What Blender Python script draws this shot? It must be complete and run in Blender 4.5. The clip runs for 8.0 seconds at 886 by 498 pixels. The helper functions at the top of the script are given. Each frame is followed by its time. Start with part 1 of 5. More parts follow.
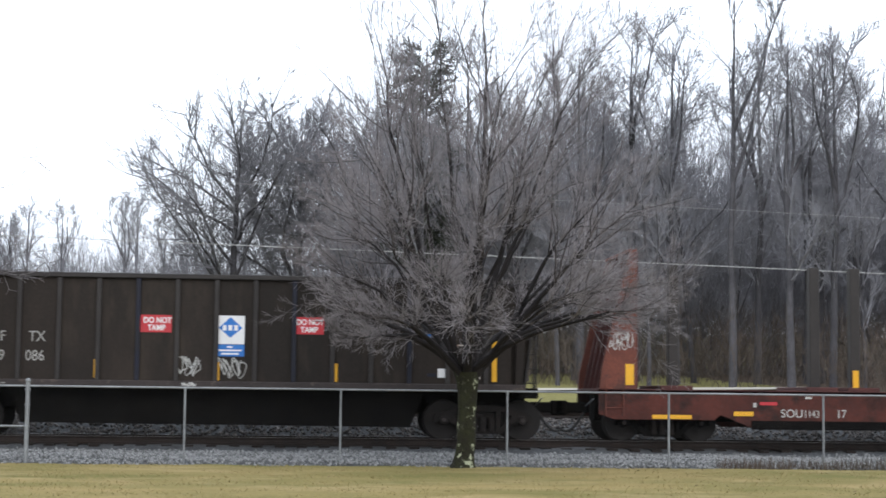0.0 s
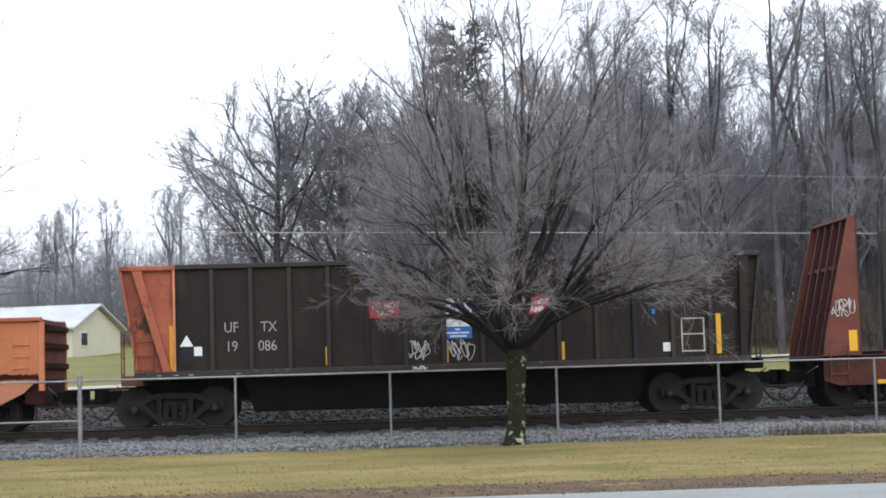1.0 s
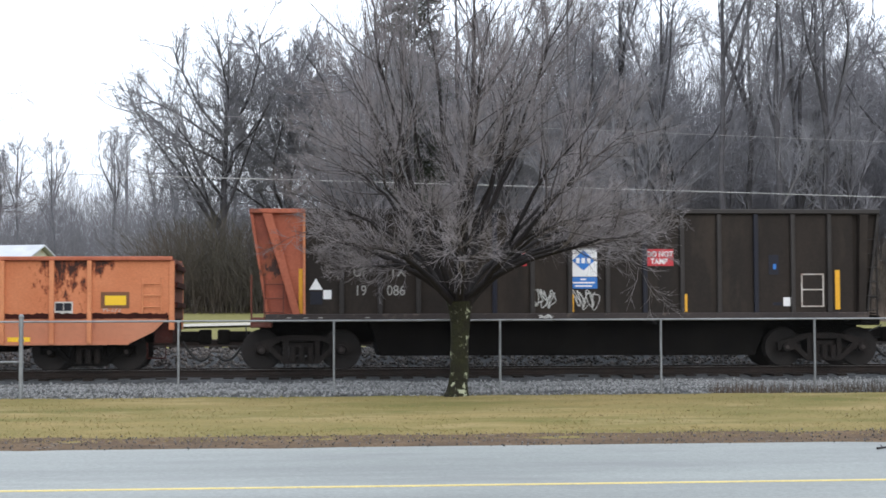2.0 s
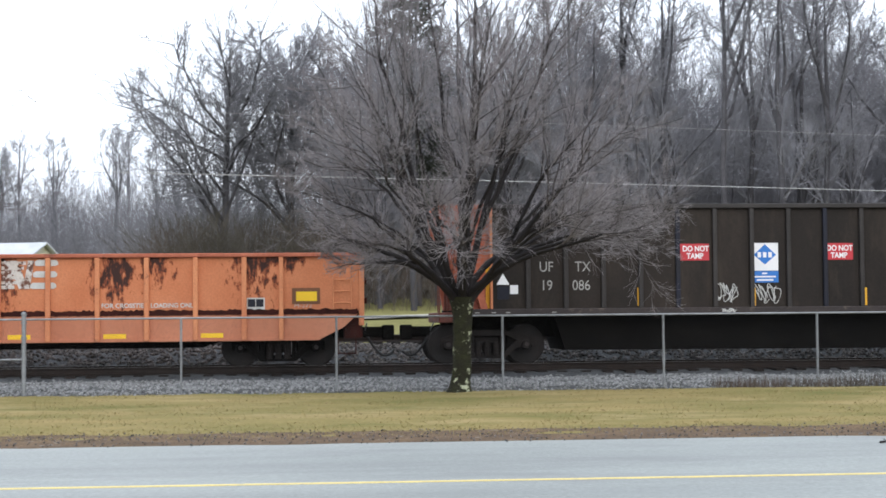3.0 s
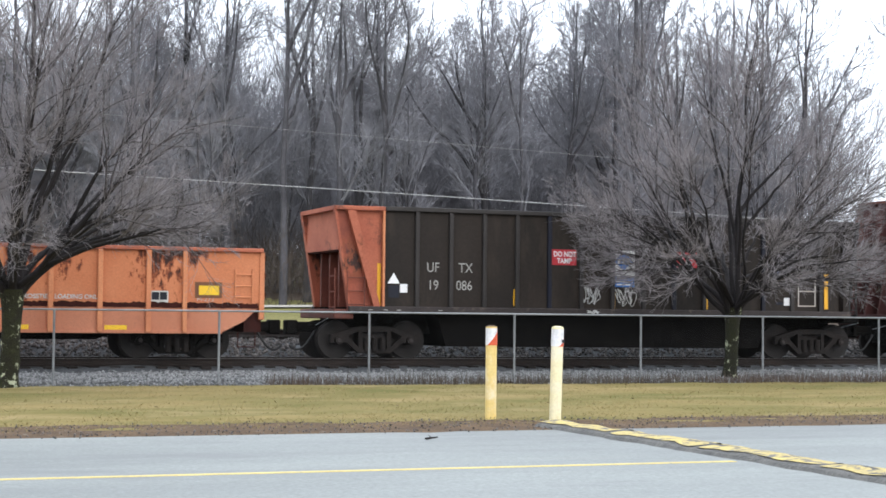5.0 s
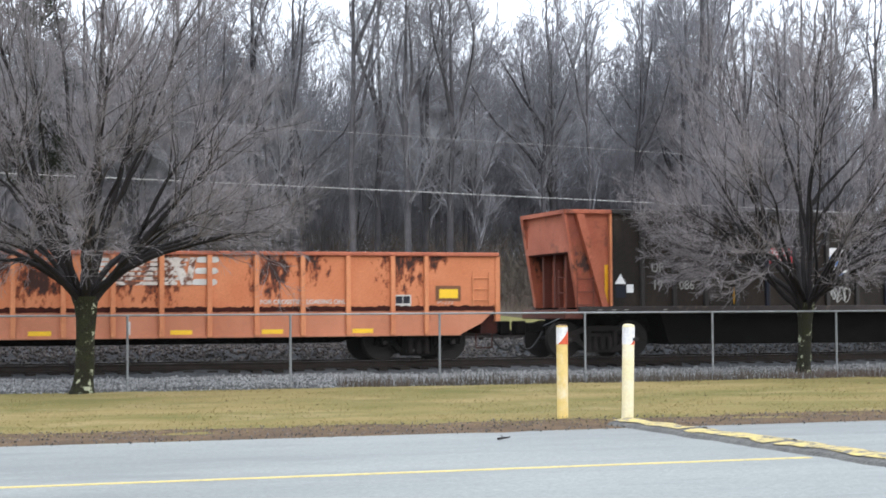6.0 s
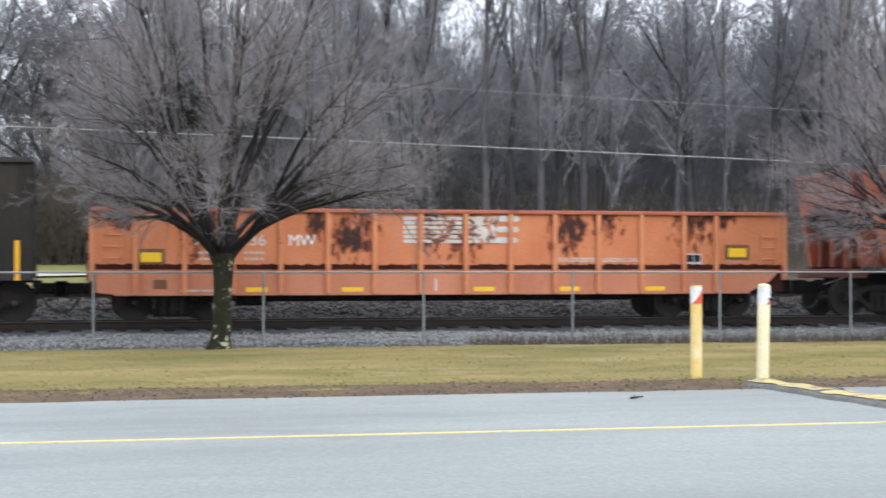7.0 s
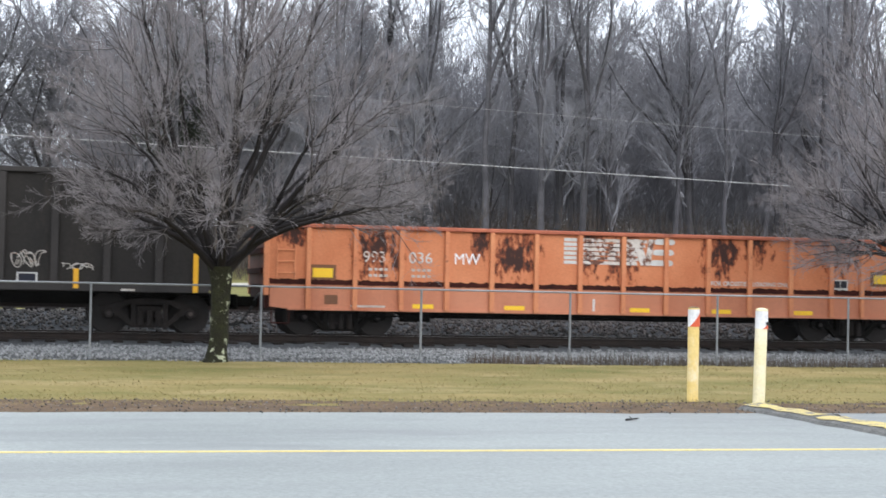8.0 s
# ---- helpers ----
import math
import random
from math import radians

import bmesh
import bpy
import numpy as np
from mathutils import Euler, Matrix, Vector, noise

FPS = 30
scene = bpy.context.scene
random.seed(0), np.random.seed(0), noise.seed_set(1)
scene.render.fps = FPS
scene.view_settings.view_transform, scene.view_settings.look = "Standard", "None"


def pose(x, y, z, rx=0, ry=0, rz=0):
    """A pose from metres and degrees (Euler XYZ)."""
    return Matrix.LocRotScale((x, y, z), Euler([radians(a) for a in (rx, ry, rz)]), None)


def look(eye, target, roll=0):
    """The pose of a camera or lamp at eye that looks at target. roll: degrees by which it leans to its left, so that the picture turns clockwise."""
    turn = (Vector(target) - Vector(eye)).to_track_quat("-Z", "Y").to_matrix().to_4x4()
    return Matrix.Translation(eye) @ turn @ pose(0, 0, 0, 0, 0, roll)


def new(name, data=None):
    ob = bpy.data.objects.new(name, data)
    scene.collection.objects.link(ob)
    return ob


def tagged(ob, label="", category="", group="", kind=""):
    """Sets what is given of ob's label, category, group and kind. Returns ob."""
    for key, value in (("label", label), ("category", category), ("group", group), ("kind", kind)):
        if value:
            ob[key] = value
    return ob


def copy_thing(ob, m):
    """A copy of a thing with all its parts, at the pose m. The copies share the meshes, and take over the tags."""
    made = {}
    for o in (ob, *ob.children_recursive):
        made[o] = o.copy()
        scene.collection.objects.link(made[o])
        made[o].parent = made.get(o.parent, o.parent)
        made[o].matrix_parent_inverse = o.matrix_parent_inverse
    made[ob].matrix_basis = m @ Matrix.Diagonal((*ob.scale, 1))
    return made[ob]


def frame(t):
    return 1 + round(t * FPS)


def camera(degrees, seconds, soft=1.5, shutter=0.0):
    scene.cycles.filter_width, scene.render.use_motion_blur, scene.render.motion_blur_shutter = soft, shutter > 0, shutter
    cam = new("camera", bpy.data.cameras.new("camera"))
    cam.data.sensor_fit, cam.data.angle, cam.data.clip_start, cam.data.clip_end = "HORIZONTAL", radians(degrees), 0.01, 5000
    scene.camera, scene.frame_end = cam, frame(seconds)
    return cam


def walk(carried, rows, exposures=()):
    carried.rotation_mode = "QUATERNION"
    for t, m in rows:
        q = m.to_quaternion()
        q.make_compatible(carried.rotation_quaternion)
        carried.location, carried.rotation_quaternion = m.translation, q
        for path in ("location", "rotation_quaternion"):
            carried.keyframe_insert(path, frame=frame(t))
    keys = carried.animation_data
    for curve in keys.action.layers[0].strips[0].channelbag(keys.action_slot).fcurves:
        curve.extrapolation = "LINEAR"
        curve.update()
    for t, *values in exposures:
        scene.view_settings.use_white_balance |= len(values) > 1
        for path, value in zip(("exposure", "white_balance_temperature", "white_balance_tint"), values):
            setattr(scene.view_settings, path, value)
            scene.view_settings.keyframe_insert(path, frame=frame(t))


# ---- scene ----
# ---- the shot: a camera that stays in one spot, 1.41 m up, and pans by hand ----
EYE = Vector((0, 0, 1.413))


def aim(yaw, pitch, roll):
    y, p = radians(yaw), radians(pitch)
    way = Vector((math.sin(y) * math.cos(p), math.cos(y) * math.cos(p), math.sin(p)))
    return look(EYE, EYE + way, roll)


cam = camera(30.24, 8.0, soft=1.6, shutter=0.2)
walk(cam, [
    (0.0, aim(4.84, 5.0, 0.67)),
    (0.1, aim(4.3, 5.06, 0.4)),
    (0.2, aim(3.57, 5.12, 0.3)),
    (0.3, aim(3.57, 4.39, 0.0)),
    (0.4, aim(2.88, 4.31, -0.1)),
    (0.5, aim(2.88, 4.63, -0.11)),
    (0.6, aim(3.25, 4.5, -0.4)),
    (0.7, aim(3.1, 4.42, -1.6)),
    (0.8, aim(2.74, 4.41, -3.0)),
    (0.9, aim(2.92, 4.38, -1.8)),
    (1.0, aim(3.33, 4.3, -1.66)),
    (1.1, aim(3.94, 3.35, -1.0)),
    (1.2, aim(4.19, 3.1, -1.6)),
    (1.3, aim(4.21, 3.42, -0.9)),
    (1.4, aim(4.52, 3.25, -1.3)),
    (1.5, aim(5.01, 2.88, -0.73)),
    (1.6, aim(5.09, 2.97, -0.5)),
    (1.7, aim(5.21, 2.68, -0.43)),
    (2.8, aim(4.7, 2.4, 0.32)),
    (2.9, aim(4.86, 2.30, -0.1)),
    (3.0, aim(5.09, 2.40, -0.5)),
    (3.1, aim(6.35, 2.56, -0.45)),
    (3.2, aim(6.77, 2.69, -0.4)),
    (3.3, aim(7.29, 2.63, -0.3)),
    (3.4, aim(7.51, 2.73, -0.25)),
    (3.5, aim(8.21, 2.41, -0.19)),
    (3.6, aim(8.91, 2.33, -0.42)),
    (3.7, aim(9.71, 2.13, -0.65)),
    (3.8, aim(10.12, 1.69, -0.87)),
    (3.9, aim(10.64, 1.35, -1.1)),
    (4.0, aim(10.93, 1.47, -1.33)),
    (4.1, aim(11.23, 1.66, -1.06)),
    (4.2, aim(11.79, 1.53, -0.79)),
    (4.3, aim(12.45, 1.61, -0.52)),
    (4.4, aim(13.58, 1.89, -0.25)),
    (4.5, aim(15.08, 1.61, 0.02)),
    (4.6, aim(16.87, 1.74, 0.29)),
    (4.7, aim(18.55, 1.92, 0.56)),
    (5.1, aim(20.5, 2.35, 0.55)),
    (5.8, aim(18.89, 2.67, 0.28)),
    (5.9, aim(18.4, 2.73, -0.04)),
    (6.0, aim(18.04, 2.31, -0.37)),
    (6.1, aim(17.85, 2.02, -0.3)),
    (6.2, aim(17.53, 1.67, -0.23)),
    (6.3, aim(17.21, 1.23, -0.16)),
    (6.4, aim(16.96, 1.33, -0.1)),
    (6.5, aim(16.33, 1.03, -0.03)),
    (6.6, aim(16.2, 0.95, -0.04)),
    (6.7, aim(15.78, 0.97, -0.06)),
    (6.8, aim(15.44, 0.84, -0.07)),
    (6.9, aim(15.0, 0.9, -0.09)),
    (7.0, aim(13.39, 0.87, -0.05)),
    (7.1, aim(12.39, 1.12, 0.1)),
    (7.2, aim(11.69, 1.63, 0.3)),
    (7.3, aim(12.44, 1.3, 0.5)),
    (7.4, aim(12.66, 1.37, 0.71)),
    (7.5, aim(13.36, 1.44, 0.91)),
    (7.6, aim(13.84, 1.57, 0.95)),
    (7.7, aim(14.03, 1.44, 1.0)),
    (7.9, aim(13.78, 1.33, 1.09)),
    (8.0, aim(13.43, 1.49, 1.13)),
], [(0, 0.0), (1.5, 0.0), (3.0, 0.1), (4.0, 0.24), (8.0, 0.26)])

# ---- light: a bright overcast sky ----
world = bpy.data.worlds.new("overcast_sky")
scene.world = world
world.use_nodes = True
wn, wl = world.node_tree.nodes, world.node_tree.links
sky = wn.new("ShaderNodeTexSky")
sky.sky_type = "NISHITA"
sky.sun_disc = False
sky.sun_elevation, sky.sun_rotation = radians(38), radians(160)
sky.air_density, sky.dust_density, sky.ozone_density = 1.0, 4.0, 1.0
cloud = wn.new("ShaderNodeMixRGB")
cloud.inputs[0].default_value = 0.86
cloud.inputs[2].default_value = (12.0, 12.9, 14.4, 1)
wl.new(sky.outputs[0], cloud.inputs[1])
wl.new(cloud.outputs[0], wn["Background"].inputs[0])
wn["Background"].inputs[1].default_value = 0.15
sun = new("sun", bpy.data.lights.new("sun", "SUN"))
sun.data.energy, sun.data.angle, sun.data.color = 0.8, radians(35), (1.0, 0.98, 0.95)
sun.matrix_world = look((10, -25, 30), (0, 20, 0))
scene.view_settings.exposure = 0.0

# ---- fixed measures ----
Y_FENCE, Y_TRACK, Z_RAIL = 31.17, 37.98, 0.36
Y_TRACK2, Z_RAIL2 = 42.6, 0.98
ROAD_FAR, ROAD_LINE = 18.45, 13.98


# ---- materials ----
def mix(nt, kind, fac, a, b):
    n = nt.nodes.new("ShaderNodeMixRGB")
    n.blend_type = kind
    for i, v in enumerate((fac, a, b)):
        if isinstance(v, (int, float)):
            n.inputs[i].default_value = v if i == 0 else (v, v, v, 1)
        elif isinstance(v, tuple):
            n.inputs[i].default_value = (*v, 1)
        else:
            nt.links.new(v, n.inputs[i])
    return n.outputs[0]


def noise_tex(nt, scale, detail=4, stretch=(1, 1, 1), rough=0.6, shift=0.0):
    co = nt.nodes.new("ShaderNodeTexCoord")
    mp = nt.nodes.new("ShaderNodeMapping")
    mp.inputs["Scale"].default_value = stretch
    mp.inputs["Location"].default_value = (shift, shift * 0.7, shift * 1.3)
    nt.links.new(co.outputs["Object"], mp.inputs[0])
    n = nt.nodes.new("ShaderNodeTexNoise")
    n.inputs["Scale"].default_value, n.inputs["Detail"].default_value, n.inputs["Roughness"].default_value = scale, detail, rough
    nt.links.new(mp.outputs[0], n.inputs["Vector"])
    return n.outputs["Fac"]


def ramp(nt, value, lo, hi):
    n = nt.nodes.new("ShaderNodeMapRange")
    n.inputs["From Min"].default_value, n.inputs["From Max"].default_value = lo, hi
    nt.links.new(value, n.inputs["Value"])
    return n.outputs[0]


def material(name, base, other=None, rough=0.8, metal=0.0, scale=1.5, fine=30, grain=0.35, bump=0.3, dist=0.01,
             stain=None, stain_at=(0.56, 0.66), stain_scale=1.2, stretch=(1, 1, 1), spec=0.5, vary=0.0, island=0.0):
    m = bpy.data.materials.new(name)
    m.use_nodes = True
    nt = m.node_tree
    bs = nt.nodes["Principled BSDF"]
    other = other or tuple(c * 0.7 for c in base)
    col = mix(nt, "MIX", ramp(nt, noise_tex(nt, scale, 5, stretch), 0.35, 0.65), base, other)
    g = noise_tex(nt, fine, 3)
    col = mix(nt, "MULTIPLY", grain, col, ramp(nt, g, 0.2, 0.7))
    if stain:
        s = ramp(nt, noise_tex(nt, stain_scale, 8, stretch, 0.72, 7.3), *stain_at)
        col = mix(nt, "MIX", s, col, stain)
    if vary:
        oi = nt.nodes.new("ShaderNodeObjectInfo")
        col = mix(nt, "MULTIPLY", vary, col, oi.outputs["Random"])
    if island:
        gi = nt.nodes.new("ShaderNodeNewGeometry")
        col = mix(nt, "MULTIPLY", island, col, gi.outputs["Random Per Island"])
    nt.links.new(col, bs.inputs["Base Color"])
    bs.inputs["Roughness"].default_value, bs.inputs["Metallic"].default_value = rough, metal
    bs.inputs["Specular IOR Level"].default_value = spec
    if bump:
        b = nt.nodes.new("ShaderNodeBump")
        b.inputs["Strength"].default_value, b.inputs["Distance"].default_value = bump, dist
        nt.links.new(g, b.inputs["Height"])
        nt.links.new(b.outputs[0], bs.inputs["Normal"])
    return m


def ragged_patches(m, *patches):
    """Ragged dark patches, such as rust, on a painted sheet: each (x, z, half width, half height) in the wagon's space.
    """
    nt = m.node_tree
    bs = nt.nodes["Principled BSDF"]
    co = nt.nodes.new("ShaderNodeTexCoord")
    last = None
    for x, z, rx, rz in patches:
        d = nt.nodes.new("ShaderNodeVectorMath")
        d.operation = "SUBTRACT"
        d.inputs[1].default_value = (x, 0, z)
        nt.links.new(co.outputs["Object"], d.inputs[0])
        s = nt.nodes.new("ShaderNodeVectorMath")
        s.operation = "MULTIPLY"
        s.inputs[1].default_value = (0.8 / rx, 0, 0.9 / rz)
        nt.links.new(d.outputs[0], s.inputs[0])
        ln = nt.nodes.new("ShaderNodeVectorMath")
        ln.operation = "LENGTH"
        nt.links.new(s.outputs[0], ln.inputs[0])
        if last is None:
            last = ln.outputs["Value"]
        else:
            mn = nt.nodes.new("ShaderNodeMath")
            mn.operation = "MINIMUM"
            nt.links.new(last, mn.inputs[0])
            nt.links.new(ln.outputs["Value"], mn.inputs[1])
            last = mn.outputs[0]
    near = ramp(nt, last, 1.6, 0.2)
    rough = ramp(nt, noise_tex(nt, 5.5, 10, (1.0, 1.0, 0.45), 0.72, 3.1), 0.30, 0.70)
    both = nt.nodes.new("ShaderNodeMath")
    both.operation = "MULTIPLY_ADD"
    both.inputs[1].default_value = 0.75
    nt.links.new(near, both.inputs[0])
    nt.links.new(rough, both.inputs[2])
    old = bs.inputs["Base Color"].links[0].from_socket
    col = mix(nt, "MIX", ramp(nt, both.outputs[0], 0.95, 1.06), old, (0.21, 0.055, 0.022))
    col = mix(nt, "MIX", ramp(nt, both.outputs[0], 1.10, 1.22), col, (0.036, 0.014, 0.010))
    nt.links.new(col, bs.inputs["Base Color"])


M = {}
M["asphalt"] = material("asphalt", (0.287, 0.309, 0.294), (0.203, 0.220, 0.212), 0.62, scale=0.3, fine=28, grain=0.42, bump=0.5, stain=(0.15, 0.158, 0.158), stain_at=(0.52, 0.72), stain_scale=0.9, stretch=(0.25, 1, 1))
M["patch"] = material("rough_asphalt", (0.11, 0.11, 0.105), (0.18, 0.175, 0.16), 0.85, scale=5, fine=30, grain=0.6, bump=1.0, dist=0.03)
M["line"] = material("yellow_paint", (0.74, 0.60, 0.22), (0.62, 0.50, 0.20), 0.7, scale=3, fine=60, grain=0.4, stain=(0.28, 0.26, 0.2), stain_at=(0.58, 0.7), stain_scale=4)
M["worn_yellow"] = material("chipped_yellow", (0.66, 0.52, 0.17), (0.55, 0.44, 0.18), 0.8, scale=3, fine=30, grain=0.5, stain=(0.15, 0.14, 0.12), stain_at=(0.50, 0.58), stain_scale=5)
M["grass"] = material("winter_grass", (0.280, 0.215, 0.090), (0.150, 0.140, 0.045), 0.95, scale=0.5, fine=14, grain=0.3, bump=0.5, dist=0.02, stain=(0.31, 0.24, 0.12), stain_at=(0.52, 0.72), stain_scale=0.7, stretch=(0.5, 1, 1), spec=0.1)
M["dirt"] = material("verge_dirt", (0.12, 0.085, 0.06), (0.19, 0.13, 0.08), 0.95, scale=1.5, fine=25, grain=0.6, bump=0.8, dist=0.03, stain=(0.24, 0.22, 0.2), stain_at=(0.6, 0.7), stain_scale=5, spec=0.1)
M["blade"] = material("grass_blade", (0.33, 0.26, 0.125), (0.22, 0.19, 0.08), 0.9, scale=0.6, fine=5, grain=0.2, bump=0, spec=0.1, stretch=(0.5, 1, 1))
M["field"] = material("field_grass", (0.235, 0.215, 0.085), (0.185, 0.175, 0.062), 0.95, scale=0.05, fine=2, grain=0.4, bump=0.2, spec=0.1)
M["ballast"] = material("ballast_bed", (0.10, 0.108, 0.115), (0.055, 0.058, 0.062), 0.9, scale=3, fine=22, grain=0.7, bump=1.0, dist=0.04)
M["stone"] = material("ballast_stone", (0.375, 0.38, 0.375), (0.26, 0.265, 0.265), 0.85, scale=14, fine=40, grain=0.3, bump=0.3, island=0.7)
M["old_stone"] = material("old_ballast", (0.24, 0.215, 0.20), (0.14, 0.125, 0.115), 0.9, scale=8, fine=40, grain=0.4, bump=0.4, island=0.85)
M["tie"] = material("creosote_tie", (0.018, 0.014, 0.012), (0.032, 0.025, 0.021), 0.9, scale=4, fine=20, stretch=(1, 0.2, 1), vary=0.4, spec=0.2)
M["rail"] = material("rail_steel", (0.030, 0.021, 0.017), (0.020, 0.015, 0.013), 0.8, scale=3, spec=0.25)
M["railtop"] = material("polished_railhead", (0.45, 0.43, 0.42), (0.35, 0.33, 0.32), 0.3, metal=0.9, bump=0)
M["galv"] = material("galvanised_steel", (0.27, 0.285, 0.295), (0.19, 0.20, 0.21), 0.55, metal=0.3, scale=3, fine=40, grain=0.3)
M["wire"] = material("fence_wire", (0.06, 0.062, 0.065), None, 0.8, bump=0, spec=0.2)
M["bark"] = material("grey_bark", (0.020, 0.016, 0.016), (0.010, 0.008, 0.009), 0.85, scale=2.5, fine=30, grain=0.5, bump=0.8, dist=0.02, spec=0.3)
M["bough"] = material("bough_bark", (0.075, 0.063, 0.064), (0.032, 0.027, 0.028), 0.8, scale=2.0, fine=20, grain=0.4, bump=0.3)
M["twig"] = material("bare_twigs", (0.310, 0.282, 0.294), (0.150, 0.136, 0.142), 0.6, scale=0.9, fine=8, grain=0.3, bump=0)
M["trunk"] = material("mossy_trunk", (0.020, 0.018, 0.013), (0.030, 0.032, 0.014), 0.95, scale=5, fine=25, grain=0.5, bump=1.0, dist=0.03, stain=(0.34, 0.36, 0.25), stain_at=(0.565, 0.60), stain_scale=6, spec=0.2)
# Far wood: distance haze is mixed into both colours, paler and bluer.
M["farbark"] = material("hazed_woodland_bark", (0.120, 0.116, 0.128), (0.060, 0.058, 0.066), 0.95, scale=0.6, fine=6, grain=0.4, bump=0.3, vary=0.5)
M["fartwig"] = material("hazed_woodland_twigs", (0.300, 0.300, 0.330), (0.215, 0.214, 0.238), 0.9, scale=0.3, fine=3, grain=0.2, bump=0, vary=0.3)
M["brush"] = material("brown_brush", (0.105, 0.077, 0.062), (0.072, 0.064, 0.050), 0.95, scale=0.12, fine=2, grain=0.3, bump=0)
M["needle"] = material("pine_needles", (0.045, 0.055, 0.035), (0.03, 0.035, 0.025), 0.9, scale=0.6, fine=4, bump=0)
M["litter"] = material("leaf_litter", (0.105, 0.078, 0.058), (0.070, 0.055, 0.042), 0.95, scale=0.4, fine=4, grain=0.5, bump=0.4, dist=0.03, stain=(0.15, 0.11, 0.08), stain_at=(0.5, 0.7), stain_scale=1.5, spec=0.1)
M["leaf"] = material("dry_leaf", (0.14, 0.075, 0.035), (0.09, 0.055, 0.03), 0.9, bump=0)
M["black"] = material("dark_wagon_paint", (0.030, 0.0225, 0.018), (0.018, 0.0142, 0.012), 0.7, scale=0.7, fine=18, grain=0.3, bump=0.25, stain=(0.052, 0.040, 0.030), stain_at=(0.50, 0.75), stain_scale=0.8, stretch=(1, 1, 0.3), spec=0.22)
M["rib"] = material("dark_wagon_rib", (0.021, 0.018, 0.017), (0.034, 0.029, 0.027), 0.6, scale=1.2, fine=18, grain=0.3, bump=0.2, spec=0.35)
M["navy"] = material("navy_rib", (0.010, 0.012, 0.026), (0.012, 0.013, 0.02), 0.6, spec=0.3)
M["sill"] = material("dusty_sill", (0.050, 0.039, 0.036), (0.034, 0.028, 0.027), 0.7, scale=1.5, fine=20, stain=(0.09, 0.07, 0.06), stain_scale=3, spec=0.3)
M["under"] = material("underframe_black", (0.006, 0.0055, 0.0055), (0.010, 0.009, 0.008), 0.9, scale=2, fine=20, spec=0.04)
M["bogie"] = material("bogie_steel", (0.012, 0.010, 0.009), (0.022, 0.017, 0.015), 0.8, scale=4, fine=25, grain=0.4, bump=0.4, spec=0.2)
M["wheel"] = material("wheel_steel", (0.022, 0.017, 0.015), (0.014, 0.012, 0.011), 0.75, scale=3, spec=0.3)
M["tread"] = material("wheel_rim", (0.16, 0.13, 0.12), (0.10, 0.08, 0.075), 0.45, metal=0.6)
M["orange"] = material("faded_orange", (0.60, 0.225, 0.105), (0.52, 0.172, 0.075), 0.7, scale=0.9, fine=22, grain=0.25, bump=0.25, spec=0.3)
ragged_patches(M["orange"], (-5.65, 2.0, 0.5, 0.7), (-5.25, 1.9, 0.2, 0.6), (-3.2, 2.25, 0.25, 0.5), (-2.4, 1.95, 0.55, 0.75), (0.02, 1.95, 0.18, 0.65), (-0.55, 2.15, 0.35, 0.7), (0.35, 2.1, 0.3, 0.8), (2.75, 2.1, 0.5, 0.75), (3.65, 2.25, 0.35, 0.45), (5.8, 2.25, 0.5, 0.7), (6.5, 2.4, 0.5, 0.3), (-7.6, 2.35, 0.4, 0.4))
M["pink"] = material("faded_orange_sill", (0.56, 0.225, 0.125), (0.46, 0.165, 0.085), 0.75, scale=0.8, fine=22, grain=0.3, bump=0.25, stain=(0.20, 0.065, 0.04), stain_at=(0.58, 0.7), stain_scale=1.3, stretch=(1, 1, 0.4))
M["orib"] = material("orange_rib", (0.64, 0.25, 0.11), (0.54, 0.185, 0.08), 0.7, scale=1.2, fine=22, grain=0.25, stain=(0.12, 0.042, 0.024), stain_at=(0.6, 0.68), stain_scale=2.2)
M["rust"] = material("dark_rust", (0.060, 0.016, 0.012), (0.032, 0.011, 0.009), 0.85, scale=3, fine=20, grain=0.4, spec=0.12)
M["salmon"] = material("oxide_orange", (0.46, 0.135, 0.070), (0.34, 0.085, 0.043), 0.72, scale=1.0, fine=20, grain=0.3, stain=(0.07, 0.025, 0.017), stain_at=(0.57, 0.70), stain_scale=1.1)
# One brown-black patch at mid-height of the orange end.
ragged_patches(M["salmon"], (-6.72, 2.32, 0.26, 0.42))
M["red"] = material("oxide_red", (0.175, 0.046, 0.026), (0.110, 0.030, 0.019), 0.75, scale=1.2, fine=20, grain=0.35, stain=(0.05, 0.022, 0.017), stain_at=(0.58, 0.7), stain_scale=1.8)
M["grimy"] = material("grimy_red", (0.120, 0.034, 0.024), (0.060, 0.020, 0.016), 0.8, scale=1.4, fine=20, grain=0.4, stain=(0.022, 0.012, 0.010), stain_at=(0.50, 0.62), stain_scale=1.4, spec=0.25)
M["oxide"] = material("dark_orange_oxide", (0.33, 0.080, 0.042), (0.21, 0.052, 0.030), 0.75, scale=1.2, fine=20, grain=0.3, stain=(0.06, 0.022, 0.016), stain_at=(0.56, 0.68), stain_scale=1.6)
# The same mid-height patch again, larger, on the web beside the brace.
ragged_patches(M["oxide"], (-6.70, 2.35, 0.30, 0.5))
# Darker copy of the oxide red, with the shade put into its colour.
M["darkred"] = material("shaded_oxide_red", (0.085, 0.024, 0.02), (0.06, 0.018, 0.016), 0.8, scale=1.5, fine=20)
